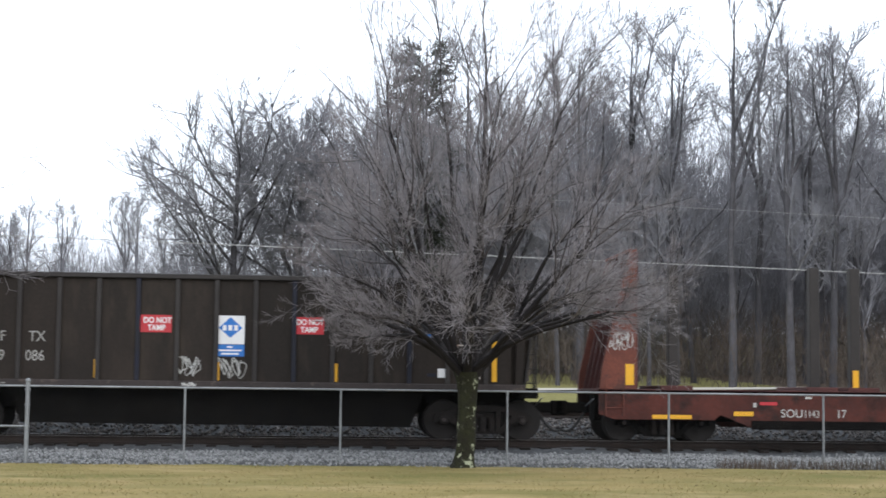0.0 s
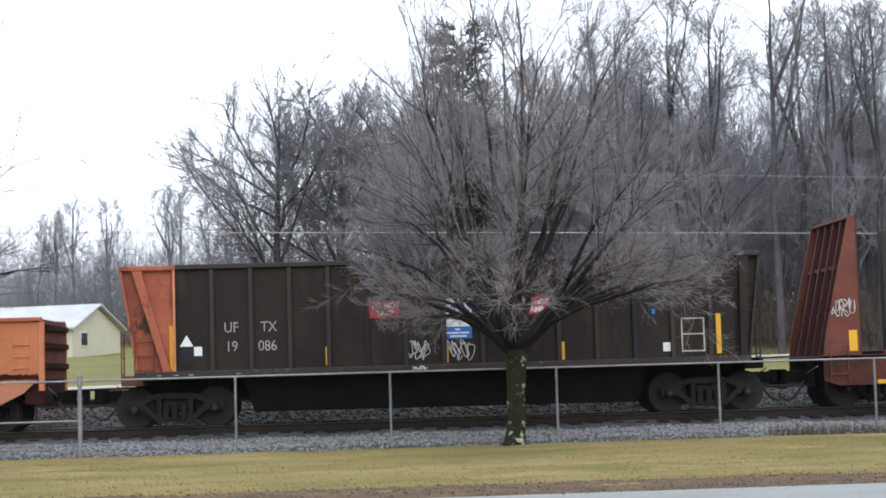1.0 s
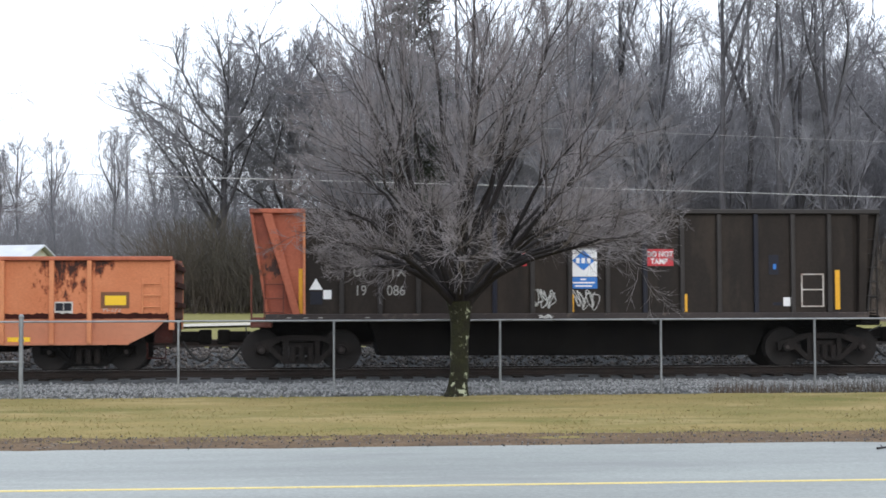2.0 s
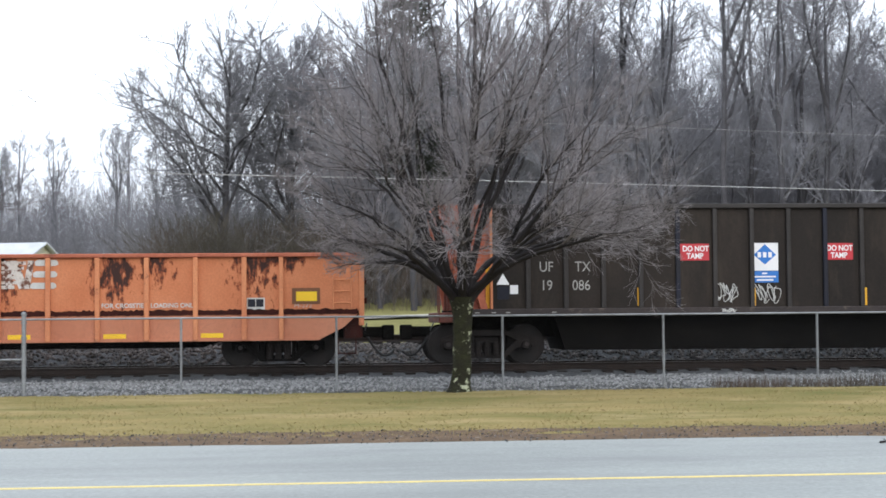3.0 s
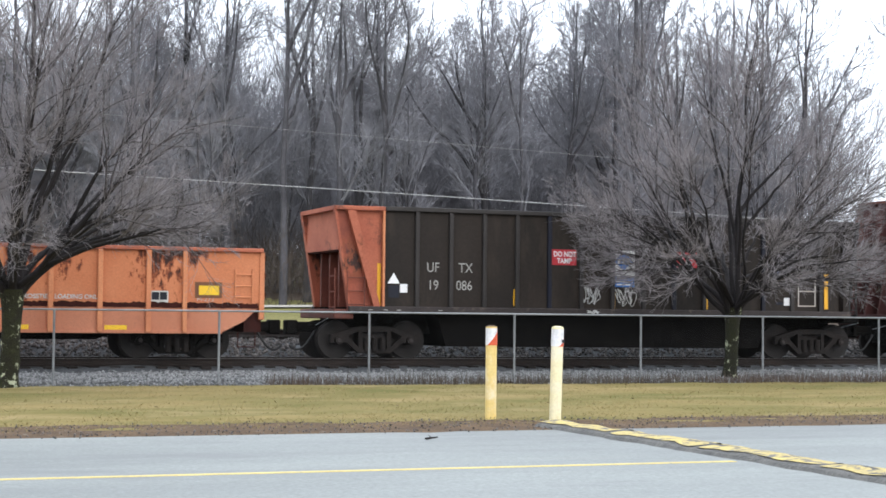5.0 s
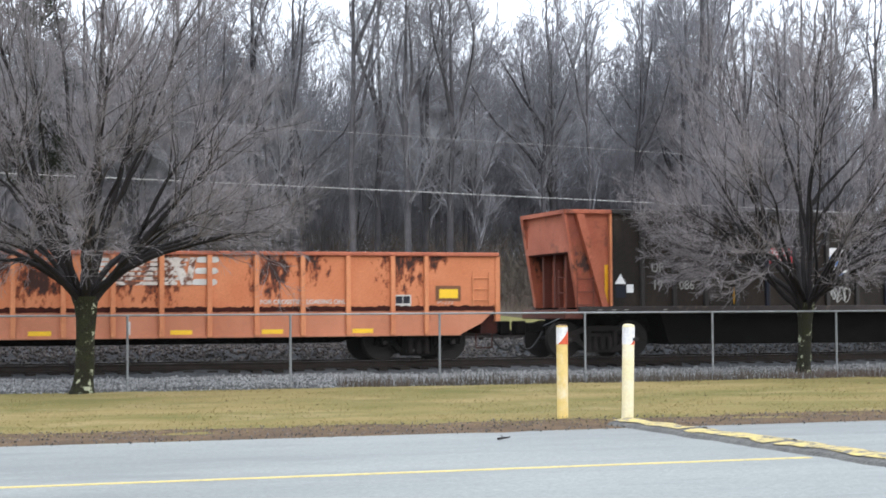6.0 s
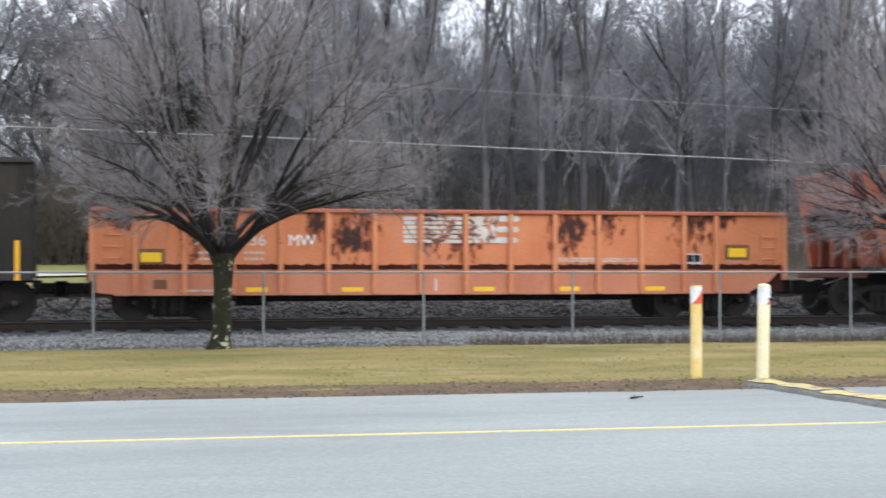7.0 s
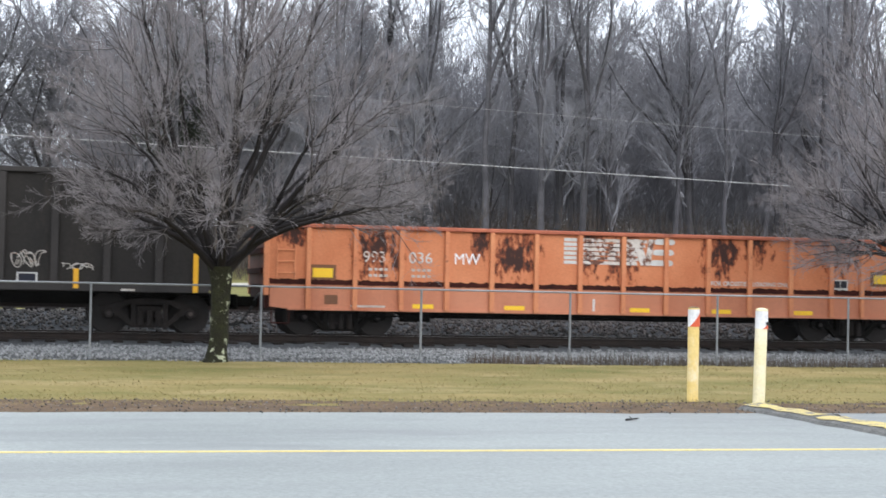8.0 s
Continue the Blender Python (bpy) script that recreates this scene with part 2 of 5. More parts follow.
M["dark"] = material("coal_wagon", (0.027, 0.023, 0.020), (0.018, 0.016, 0.015), 0.7, scale=0.8, fine=18, stain=(0.048, 0.039, 0.031), stain_at=(0.55, 0.75), stain_scale=0.9, stretch=(1, 1, 0.3), spec=0.25)
M["white"] = material("white_stencil", (0.62, 0.62, 0.60), (0.50, 0.49, 0.46), 0.8, scale=5, fine=40, grain=0.3, bump=0)
M["worn"] = material("worn_white", (0.55, 0.52, 0.48), (0.42, 0.36, 0.31), 0.8, scale=4, fine=30, grain=0.3, bump=0, stain=(0.20, 0.085, 0.05), stain_at=(0.57, 0.62), stain_scale=3.5)
M["worn_stencil"] = material("dull_white_stencil", (0.42, 0.41, 0.39), (0.30, 0.29, 0.27), 0.8, scale=6, fine=40, grain=0.3, bump=0)
M["emblem"] = material("rust_worn_white", (0.66, 0.62, 0.58), (0.55, 0.48, 0.42), 0.8, scale=4, fine=30, grain=0.3, bump=0, stain=(0.13, 0.05, 0.03), stain_at=(0.50, 0.54), stain_scale=5)
M["sign_red"] = material("sign_red", (0.52, 0.022, 0.035), (0.45, 0.02, 0.03), 0.5, bump=0, grain=0.1)
M["sign_blue"] = material("sign_blue", (0.015, 0.16, 0.52), (0.012, 0.14, 0.46), 0.5, bump=0, grain=0.1)
M["sign_white"] = material("sign_white", (0.78, 0.78, 0.78), (0.72, 0.72, 0.72), 0.5, bump=0, grain=0.1)
M["reflector"] = material("yellow_reflector", (0.78, 0.40, 0.008), (0.72, 0.36, 0.008), 0.45, bump=0, grain=0.15)
M["lemon"] = material("yellow_plate", (0.80, 0.50, 0.01), (0.74, 0.46, 0.01), 0.5, bump=0, grain=0.1)
M["brownplate"] = material("brown_plate", (0.20, 0.085, 0.04), None, 0.8)
M["bollard"] = material("cream_yellow_paint", (0.74, 0.56, 0.22), (0.68, 0.48, 0.14), 0.6, scale=2, fine=30, grain=0.2, stain=(0.72, 0.62, 0.40), stain_at=(0.55, 0.7), stain_scale=2)
M["bollard2"] = material("white_yellow_paint", (0.80, 0.74, 0.55), (0.76, 0.64, 0.30), 0.6, scale=1.5, fine=30, grain=0.2)
M["bandred"] = material("red_band", (0.70, 0.10, 0.03), None, 0.4, bump=0)
M["bandwhite"] = material("white_band", (0.82, 0.82, 0.82), None, 0.4, bump=0)
M["siding"] = material("cream_siding", (0.62, 0.60, 0.47), (0.55, 0.53, 0.42), 0.8, scale=0.5)
M["roof"] = material("grey_metal_roof", (0.55, 0.57, 0.60), (0.45, 0.47, 0.50), 0.5, scale=0.7)
M["glass"] = material("dark_glass", (0.03, 0.035, 0.04), None, 0.1, bump=0)
M["hose"] = material("black_rubber", (0.012, 0.012, 0.012), None, 0.6)
M["cable"] = material("bright_cable", (0.62, 0.62, 0.60), None, 0.5, bump=0)
M["gravelroad"] = material("pale_gravel", (0.50, 0.47, 0.40), (0.42, 0.39, 0.33), 0.95, scale=0.3)


# ---- builders ----
def link_mesh(name, me, mats, parent=None, label=""):
    for mm in (mats if isinstance(mats, (list, tuple)) else [mats]):
        me.materials.append(M[mm])
    ob = new(name, me)
    if parent:
        ob.parent = parent
    if label:
        ob["label"] = label
    return ob


def part(name, bm, mat, parent=None, label="", bevel=0.0):
    if bevel:
        bmesh.ops.bevel(bm, geom=bm.edges[:], offset=bevel, segments=1, affect="EDGES", clamp_overlap=True)
    me = bpy.data.meshes.new(name)
    bm.to_mesh(me)
    bm.free()
    return link_mesh(name, me, mat, parent, label)


def box(bm, x0, x1, y0, y1, z0, z1):
    v = [bm.verts.new((x, y, z)) for z in (z0, z1) for x, y in ((x0, y0), (x1, y0), (x1, y1), (x0, y1))]
    for f in ((3, 2, 1, 0), (4, 5, 6, 7), (0, 1, 5, 4), (1, 2, 6, 5), (2, 3, 7, 6), (3, 0, 4, 7)):
        bm.faces.new([v[i] for i in f])


def prism(bm, outline, y0, y1):
    """An outline in x and z, drawn out from y0 to y1."""
    a = [bm.verts.new((x, y0, z)) for x, z in outline]
    b = [bm.verts.new((x, y1, z)) for x, z in outline]
    n = len(a)
    bm.faces.new(a), bm.faces.new(b[::-1])
    for i in range(n):
        bm.faces.new((a[i], b[i], b[(i + 1) % n], a[(i + 1) % n]))
    bmesh.ops.recalc_face_normals(bm, faces=bm.faces[:])


def rod(bm, p, q, r0, r1=None, sides=8):
    p, q = Vector(p), Vector(q)
    m = Matrix.Translation((p + q) / 2) @ (q - p).to_track_quat("Z", "Y").to_matrix().to_4x4()
    bmesh.ops.create_cone(bm, cap_ends=True, segments=sides, radius1=r0, radius2=r0 if r1 is None else r1, depth=(q - p).length, matrix=m)


def shape(fn, *args, **kw):
    bm = bmesh.new()
    fn(bm, *args, **kw)
    return bm


def boxpart(name, mat, parent, x0, x1, y0, y1, z0, z1, label="", bevel=0.0):
    return part(name, shape(box, x0, x1, y0, y1, z0, z1), mat, parent, label, bevel)


def quads_mesh(name, verts, faces, smooth=False):
    """A mesh from arrays: verts (n, 3), faces (m, 3 or 4)."""
    me = bpy.data.meshes.new(name)
    k = faces.shape[1]
    me.vertices.add(len(verts))
    me.vertices.foreach_set("co", np.ascontiguousarray(verts, dtype=np.float32).ravel())
    me.loops.add(faces.size)
    me.loops.foreach_set("vertex_index", np.ascontiguousarray(faces, dtype=np.int32).ravel())
    me.polygons.add(len(faces))
    me.polygons.foreach_set("loop_start", np.arange(0, faces.size, k, dtype=np.int32))
    me.update(calc_edges=True)
    me.validate()
    if smooth:
        me.polygons.foreach_set("use_smooth", np.ones(len(faces), dtype=bool))
    return me


def tubes(runs, sides=3):
    """Round tapered rods along many lines at once. runs: list of (points (m, n, 3), radii (m, n))."""
    vs, fs, base = [], [], 0
    for pts, rad in runs:
        m, n = rad.shape
        if m == 0:
            continue
        tan = np.gradient(pts, axis=1)
        tan /= np.linalg.norm(tan, axis=2, keepdims=True) + 1e-9
        ref = np.where(np.abs(tan[..., 2:3]) > 0.9, np.array([1.0, 0, 0]), np.array([0, 0, 1.0]))
        u = np.cross(tan, ref)
        u /= np.linalg.norm(u, axis=2, keepdims=True) + 1e-9
        w = np.cross(tan, u)
        ang = np.arange(sides) * 2 * np.pi / sides
        ring = pts[:, :, None] + rad[:, :, None, None] * (np.cos(ang)[None, None, :, None] * u[:, :, None] + np.sin(ang)[None, None, :, None] * w[:, :, None])
        vs.append(ring.reshape(-1, 3))
        idx = base + np.arange(m * n * sides).reshape(m, n, sides)
        a, b = idx[:, :-1], idx[:, 1:]
        fs.append(np.stack([a, np.roll(a, -1, 2), np.roll(b, -1, 2), b], -1).reshape(-1, 4))
        base += m * n * sides
    return np.concatenate(vs), np.concatenate(fs)


def ribbons(rng, run, base):
    """The finest far twigs: one slender blade a twig, turned at random."""
    pts, rad = run
    a, b = pts[:, 0], pts[:, -1]
    w = unit(np.cross(b - a, rng.normal(size=a.shape))) * np.maximum(rad[:, :1], 0.008)
    v = np.stack([a - w, a + w, b + w * 0.5, b - w * 0.5], 1).reshape(-1, 3)
    return v, base + np.arange(len(v)).reshape(-1, 4)


def unit(v):
    return v / (np.linalg.norm(v, axis=-1, keepdims=True) + 1e-9)


def sprout(rng, parent, k, u, spread, length, taper, n=5, up=0.3, wob=0.06, thick=0.6):
    """k children on each parent line: they leave at a share u of its length, at an angle, bend upwards and taper."""
    pts, rad = parent
    m, pn = rad.shape
    at = rng.uniform(u[0], u[1], (m, k)) * (pn - 1)
    i = np.minimum(at.astype(int), pn - 2)
    f = (at - i)[..., None]
    rows = np.arange(m)[:, None]
    start = pts[rows, i] * (1 - f) + pts[rows, i + 1] * f
    r0 = rad[rows, i] * (1 - f[..., 0]) + rad[rows, i + 1] * f[..., 0]
    tan = unit(pts[rows, i + 1] - pts[rows, i])
    side = unit(np.cross(tan, rng.normal(size=(m, k, 3))))
    a = np.radians(rng.uniform(spread[0], spread[1], (m, k)))[..., None]
    way = unit(np.cos(a) * tan + np.sin(a) * side)
    plen = np.linalg.norm(np.diff(pts, axis=1), axis=2).sum(1)[:, None]
    ln = plen * rng.uniform(length[0], length[1], (m, k)) * (1.15 - 0.6 * at / (pn - 1))
    way, start, ln, r0 = way.reshape(-1, 3), start.reshape(-1, 3), ln.reshape(-1), r0.reshape(-1)
    out = np.empty((m * k, n, 3))
    out[:, 0] = start
    d = way
    for j in range(1, n):
        d = unit(d + np.array([0, 0, up / (n - 1)]) + rng.normal(scale=wob, size=d.shape))
        out[:, j] = out[:, j - 1] + d * (ln / (n - 1))[:, None]
    s = np.linspace(0, 1, n)[None]
    r = np.minimum(r0 * thick, ln * 0.0095 + 0.002)[:, None] * (1 - s) + taper * s
    return out, np.maximum(r, taper)


# ---- ground ----
def lift(x, y):
    """Height of the natural ground: level by the road and fence, rising behind the tracks."""
    if y < 44:
        return 0.0 if y < 34 else -0.05
    far = 0.75 + (min(y, 150) - 44) * 0.029
    if y > 150:
        far += (min(y, 330) - 150) * 0.055
    soft = min(1.0, (y - 44) / 3)
    return far * soft + 0.12 * noise.noise((x * 0.04, y * 0.04, 0)) * min(1, (y - 44) / 20)


def sheet(name, xs, ys, height, mat, label, category=""):
    verts = np.array([(x, y, height(x, y)) for y in ys for x in xs])
    n = len(xs)
    i = np.arange((len(ys) - 1) * n).reshape(-1, n)[:, :-1].ravel()
    me = quads_mesh(name, verts, np.stack([i, i + 1, i + n + 1, i + n], 1), True)
    return tagged(link_mesh(name, me, mat), label, category or name, kind="structure")


def steps(*runs):
    out = []
    for a, b, d in runs:
        out += list(np.arange(a, b, d))
    return out + [runs[-1][1]]


XS = steps((-3000, -400, 400), (-400, -100, 50), (-100, 120, 5), (120, 400, 40), (400, 3000, 400))
far_ys = steps((31.2, 52, 0.8), (52, 160, 6), (160, 400, 20), (400, 3400, 500))
sheet("ground", XS, [-3000, -400, -60, -20, 5, 9.4, 18.0, 31.2] + far_ys[1:], lambda x, y: lift(x, y) - 0.03, "field", "dull winter grassland rising behind the railway", "ground")
GX = steps((-60, -14, 4), (-14, 34, 0.3), (34, 80, 4))
sheet("verge", GX, steps((19.5, 31.6, 0.28)), lambda x, y: 0.012 + 0.03 * noise.noise((x * 0.9, y * 0.9, 3)) * min(1, max(0, y - 19) / 2), "grass", "strip of yellowed mown winter grass", "grass")
sheet("dirt_edge", GX, steps((18.1, 20.9, 0.2)), lambda x, y: 0.024 - 0.03 * max(0, abs(y - 19.4) - 0.8) / 0.5 + 0.024 * noise.noise((x * 1.1, y * 1.6, 8)), "dirt", "bare brown earth and gravel along the road edge", "dirt")
sheet("road", steps((-90, 120, 6)), steps((-14, ROAD_FAR, 1.0)), lambda x, y: 0.02 - 0.0006 * (y - ROAD_LINE) ** 2 * (y < 20) * 0.2, "asphalt", "pale grey worn asphalt road", "road")
line = bmesh.new()
box(line, -90, 8.25, ROAD_LINE - 0.048, ROAD_LINE + 0.048, 0.018, 0.026)
tagged(part("road_line", line, "line"), "single solid yellow line on the road", "road marking", kind="structure")

sheet("woodland_floor", steps((21, 60, 1.5), (60, 120, 5)), steps((48, 140, 2.5)), lambda x, y: lift(x, y) + 0.06 - 0.3 * max(0, 1 - (x - 21 - 1.5 * noise.noise((y * 0.2, 0, 4)) - 0.06 * (y - 48)) / 2.5), "litter", "brown leaf litter under the bare wood", "leaf litter")


# ballast banks of the two tracks
def bank(x, y):
    pts = ((31.0, -0.02), (31.5, 0.05), (33.6, 0.07), (35.4, 0.06), (36.3, 0.06), (36.62, 0.15), (37.0, 0.18), (39.3, 0.18), (40.2, 0.55), (41.2, 0.74), (44.0, 0.74), (45.4, 0.5), (47, 0.6))
    z = float(np.interp(y, [p[0] for p in pts], [p[1] for p in pts]))
    return z + 0.03 * noise.noise((x * 2.2, y * 2.2, 1)) + 0.05 * noise.noise((x * 0.5, y * 0.8, 5))


sheet("ballast", steps((-70, -14, 4), (-14, 36, 0.3), (36, 90, 4)), steps((31.0, 47, 0.2)), bank, "ballast", "banks of crushed grey stone under the tracks", "ballast")


def scatter_stones(name, mat, count, x0, x1, y0, y1, size, label, seed, level=bank):
    rng = np.random.default_rng(seed)
    c = np.stack([rng.uniform(x0, x1, count), rng.uniform(y0, y1, count)], 1)
    z = np.array([level(x, y) for x, y in c])
    octa = np.array([(1, 0, 0), (-1, 0, 0), (0, 1, 0), (0, -1, 0), (0, 0, 1), (0, 0, -1)], float)
    s = rng.uniform(size[0], size[1], (count, 1, 3)) * (1 + 0.5 * rng.normal(size=(count, 6, 1)).clip(-1, 1) * 0.5)
    a = rng.uniform(0, 6.28, count)
    v = octa[None] * s
    tilt = rng.normal(scale=0.5, size=(count, 1))
    x, y, w = v[..., 0], v[..., 1], v[..., 2]
    y, w = y * np.cos(tilt) - w * np.sin(tilt), y * np.sin(tilt) + w * np.cos(tilt)
    ca, sa = np.cos(a)[:, None], np.sin(a)[:, None]
    v = np.stack([x * ca - y * sa + c[:, :1], x * sa + y * ca + c[:, 1:], w + z[:, None] + 0.012], -1)
    tri = np.array([(0, 2, 4), (2, 1, 4), (1, 3, 4), (3, 0, 4), (2, 0, 5), (1, 2, 5), (3, 1, 5), (0, 3, 5)])
    f = (np.arange(count)[:, None, None] * 6 + tri[None]).reshape(-1, 3)
    return tagged(link_mesh(name, quads_mesh(name, v.reshape(-1, 3), f), mat), label, "gravel", kind="stuff")


scatter_stones("loose_stones", "stone", 30000, -13, 26, 31.1, 36.42, (0.016, 0.045), "loose crushed blue-grey stones of the ballast", 3)
scatter_stones("old_stones", "old_stone", 15000, -14, 32, 39.2, 42.0, (0.03, 0.065), "dirty brown-grey stones of the higher ballast bank", 4)
scatter_stones("road_grit", "old_stone", 2600, -9, 24, 18.2, 20.4, (0.006, 0.017), "grit and pebbles along the road edge", 5, lambda x, y: 0.025)


def track(yc, zr, x0, x1, name):
    ob = tagged(new(name), "weathered railway track with dark timber ties", "railway track", kind="structure")
    prof = ((-0.075, -0.17), (0.075, -0.17), (0.075, -0.155), (0.012, -0.13), (0.012, -0.045), (0.037, -0.03), (0.037, 0.0), (-0.037, 0.0), (-0.037, -0.03), (-0.012, -0.045), (-0.012, -0.13), (-0.075, -0.155))
    for y in (-0.755, 0.755):
        bm = bmesh.new()
        a = [bm.verts.new((x0, yc + y + p, zr + z)) for p, z in prof]
        b = [bm.verts.new((x1, yc + y + p, zr + z)) for p, z in prof]
        for i in range(len(a)):
            bm.faces.new((a[i], b[i], b[(i + 1) % len(a)], a[(i + 1) % len(a)]))
        bmesh.ops.recalc_face_normals(bm, faces=bm.faces[:])
        r = part("rail", bm, "rail", ob, "rust-brown steel rail")
        part("railhead", shape(box, x0, x1, yc + y - 0.03, yc + y + 0.03, zr - 0.002, zr + 0.002), "railtop", r, "polished running surface")
    me = None
    for i, x in enumerate(np.arange(max(x0, -16), min(x1, 42), 0.5)):
        if me is None:
            t = boxpart("tie", "tie", ob, -0.115, 0.115, -1.3, 1.3, -0.36, -0.165, bevel=0.012)
            me = t.data
        else:
            t = new("tie", me)
            t.parent = ob
        t.location = (x + random.uniform(-0.03, 0.03), yc + random.uniform(-0.06, 0.06), zr)
        t.rotation_euler[2] = random.uniform(-0.02, 0.02)
    return ob


track(Y_TRACK, Z_RAIL, -80, 100, "track")
track(Y_TRACK2, Z_RAIL2, -80, 100, "second_track")
gravel = bmesh.new()
for i in range(28):
    x = -18 + i * 2
    row = [(xx, 63.0 + 0.6 * xx + dy) for xx, dy in ((x, 0), (x + 2, 0), (x + 2, 3.4), (x, 3.4))]
    gravel.faces.new([gravel.verts.new((xx, yy, lift(xx, yy) + 0.05)) for xx, yy in row])
tagged(part("farm_lane", gravel, "gravelroad"), "pale gravel lane across the field", "lane", kind="structure")


# grass blades and fallen leaves
def blades(name, mat, count, x0, x1, y0, y1, h, w, label, seed, z=0.01):
    rng = np.random.default_rng(seed)
    p = np.stack([rng.uniform(x0, x1, count), y0 + (y1 - y0) * rng.uniform(0, 1, count), np.full(count, z)], 1)
    a = rng.uniform(0, 6.28, count)
    d = np.stack([np.cos(a), np.sin(a), np.zeros(count)], 1) * rng.uniform(w[0], w[1], (count, 1))
    tip = p + np.stack([rng.normal(scale=0.03, size=count), rng.normal(scale=0.03, size=count), rng.uniform(h[0], h[1], count)], 1)
    v = np.stack([p - d, p + d, tip], 1).reshape(-1, 3)
    return tagged(link_mesh(name, quads_mesh(name, v, np.arange(3 * count).reshape(-1, 3)), mat), label, "grass", kind="stuff")


blades("grass_blades", "blade", 45000, -9, 24, 20.2, 31.3, (0.01, 0.032), (0.004, 0.010), "short yellow and olive blades of dormant grass", 11)
blades("verge_blades", "blade", 9000, -9, 24, 19.2, 21.0, (0.010, 0.035), (0.003, 0.006), "sparse dry blades in the bare earth beside the road", 14, 0.03)
blades("fence_weeds", "brush", 5000, 8.0, 24, 30.9, 31.6, (0.05, 0.28), (0.004, 0.012), "dry brown weeds along the fence foot", 12)
blades("dead_leaves", "leaf", 45, -9, 24, 18.7, 31, (0.01, 0.03), (0.015, 0.04), "scattered dead brown leaves on the grass", 13, 0.03)


# ---- chain-link fence ----
def fence():
    ob = tagged(new("fence"), "galvanised chain-link fence with round posts and top rail", "fence")
    xs = [-11.0, -8.0, -5.08, -2.18, 0.735, 3.905, 7.03, 10.07, 13.21, 16.12, 19.1, 22.1, 25.1, 28.1]
    for x in xs:
        end = x == -5.08
        r = 0.042 if end else 0.023
        bm = bmesh.new()
        rod(bm, (x, Y_FENCE, -0.1), (x, Y_FENCE, 1.54 if end else 1.42), r, sides=10)
        p = part("post", bm, "galv", ob, "thick terminal post" if end else "")
        bm = bmesh.new()
        bmesh.ops.create_uvsphere(bm, u_segments=10, v_segments=6, radius=r * 1.25, matrix=Matrix.Translation((x, Y_FENCE, 1.54 if end else 1.42)))
        part("cap", bm, "galv", p)
        if end:
            for z in (0.25, 0.7, 1.1, 1.38):
                part("band", shape(rod, (x, Y_FENCE, z - 0.015), (x, Y_FENCE, z + 0.015), 0.058, sides=10), "galv", p)
    for a, b in zip(xs, xs[1:]):
        part("top_rail", shape(rod, (a, Y_FENCE, 1.445), (b, Y_FENCE, 1.445), 0.019, sides=8), "galv", ob)
        n = int((b - a + 1.4) / 0.057)
        t = a - 1.4 + np.arange(n) * 0.057
        pts = []
        for s in (1, -1):
            lo, hi = np.clip((a - t) / 1.4, 0, 1), np.clip((b - t) / 1.4, 0, 1)
            keep = hi - lo > 0.02
            z0, z1 = 0.03 + 1.39 * lo, 0.03 + 1.39 * hi
            if s < 0:
                z0, z1 = 1.45 - z0, 1.45 - z1
            y = np.full(n, Y_FENCE - 0.035 - 0.002 * s)
            pts.append(np.stack([np.stack([t + 1.4 * lo, y, z0], 1), np.stack([t + 1.4 * hi, y, z1], 1)], 1)[keep])
        pts = np.concatenate(pts)
        v, f = tubes([(pts, np.full(pts.shape[:2], 0.0007))], 3)
        tagged(link_mesh("chain_link", quads_mesh("chain_link", v, f), "wire", ob), kind="stuff")
    for a, b in ((-11.0, -8.0), (-8.0, -5.08)):
        part("mid_rail", shape(rod, (a, Y_FENCE, 0.70), (b, Y_FENCE, 0.70), 0.02, sides=8), "galv", ob)
    return ob


fence()


# ---- bollards and speed hump ----
def bollard(x, y, h, r, lean, mat, label, flip):
    ob = tagged(new("bollard"), label, "bollard", group="bollards at the speed hump")
    ob.matrix_basis = pose(x, y, 0, 0, lean, 0)
    bm = shape(rod, (0, 0, -0.1), (0, 0, h - 0.02), r, sides=20)
    part("post", bm, mat, ob)
    bm = bmesh.new()
    bmesh.ops.create_uvsphere(bm, u_segments=18, v_segments=8, radius=r, matrix=Matrix.Translation((0, 0, h - 0.025)) @ Matrix.Diagonal((1, 1, 0.35, 1)))
    part("cap", bm, "dirt" if not flip else mat, ob, "weathered domed top")
    bm = shape(rod, (0, 0, h - 0.27), (0, 0, h - 0.04), r + 0.003, sides=24)
    part("white_sleeve", bm, "bandwhite", ob, "white reflective sleeve")
    # a slanting red stripe that wraps round the sleeve
    bm = bmesh.new()
    n = 24
    for i in range(n):
        q = []
        for j, top in ((i, 0), (i + 1, 0), (i + 1, 1), (i, 1)):
            a = j * 2 * math.pi / n
            rise = (0.11 if not flip else 0.09) * math.cos(a - (0 if not flip else 0.5)) - (0 if not flip else 0.05)
            z0, z1 = h - 0.27, h - 0.17 + rise
            q.append(bm.verts.new(((r + 0.006) * math.cos(a), (r + 0.006) * math.sin(a), max(z0, z1) if top else z0)))
        bm.faces.new(q)
    part("red_band", bm, "bandred", ob, "slanting orange-red reflective stripe")
    return ob


bollard(8.40, 20.62, 1.28, 0.076, 0, "bollard", "cream-yellow steel bollard with a red and white sleeve", False)
b2 = bollard(9.06, 19.97, 1.28, 0.080, 1.3, "bollard2", "leaning whitish-yellow steel bollard with a worn sleeve", True)
part("tag", shape(rod, (0.05, -0.07, 1.08), (0.05, -0.085, 1.08), 0.022, sides=10), "hose", b2, "small dark round tag")


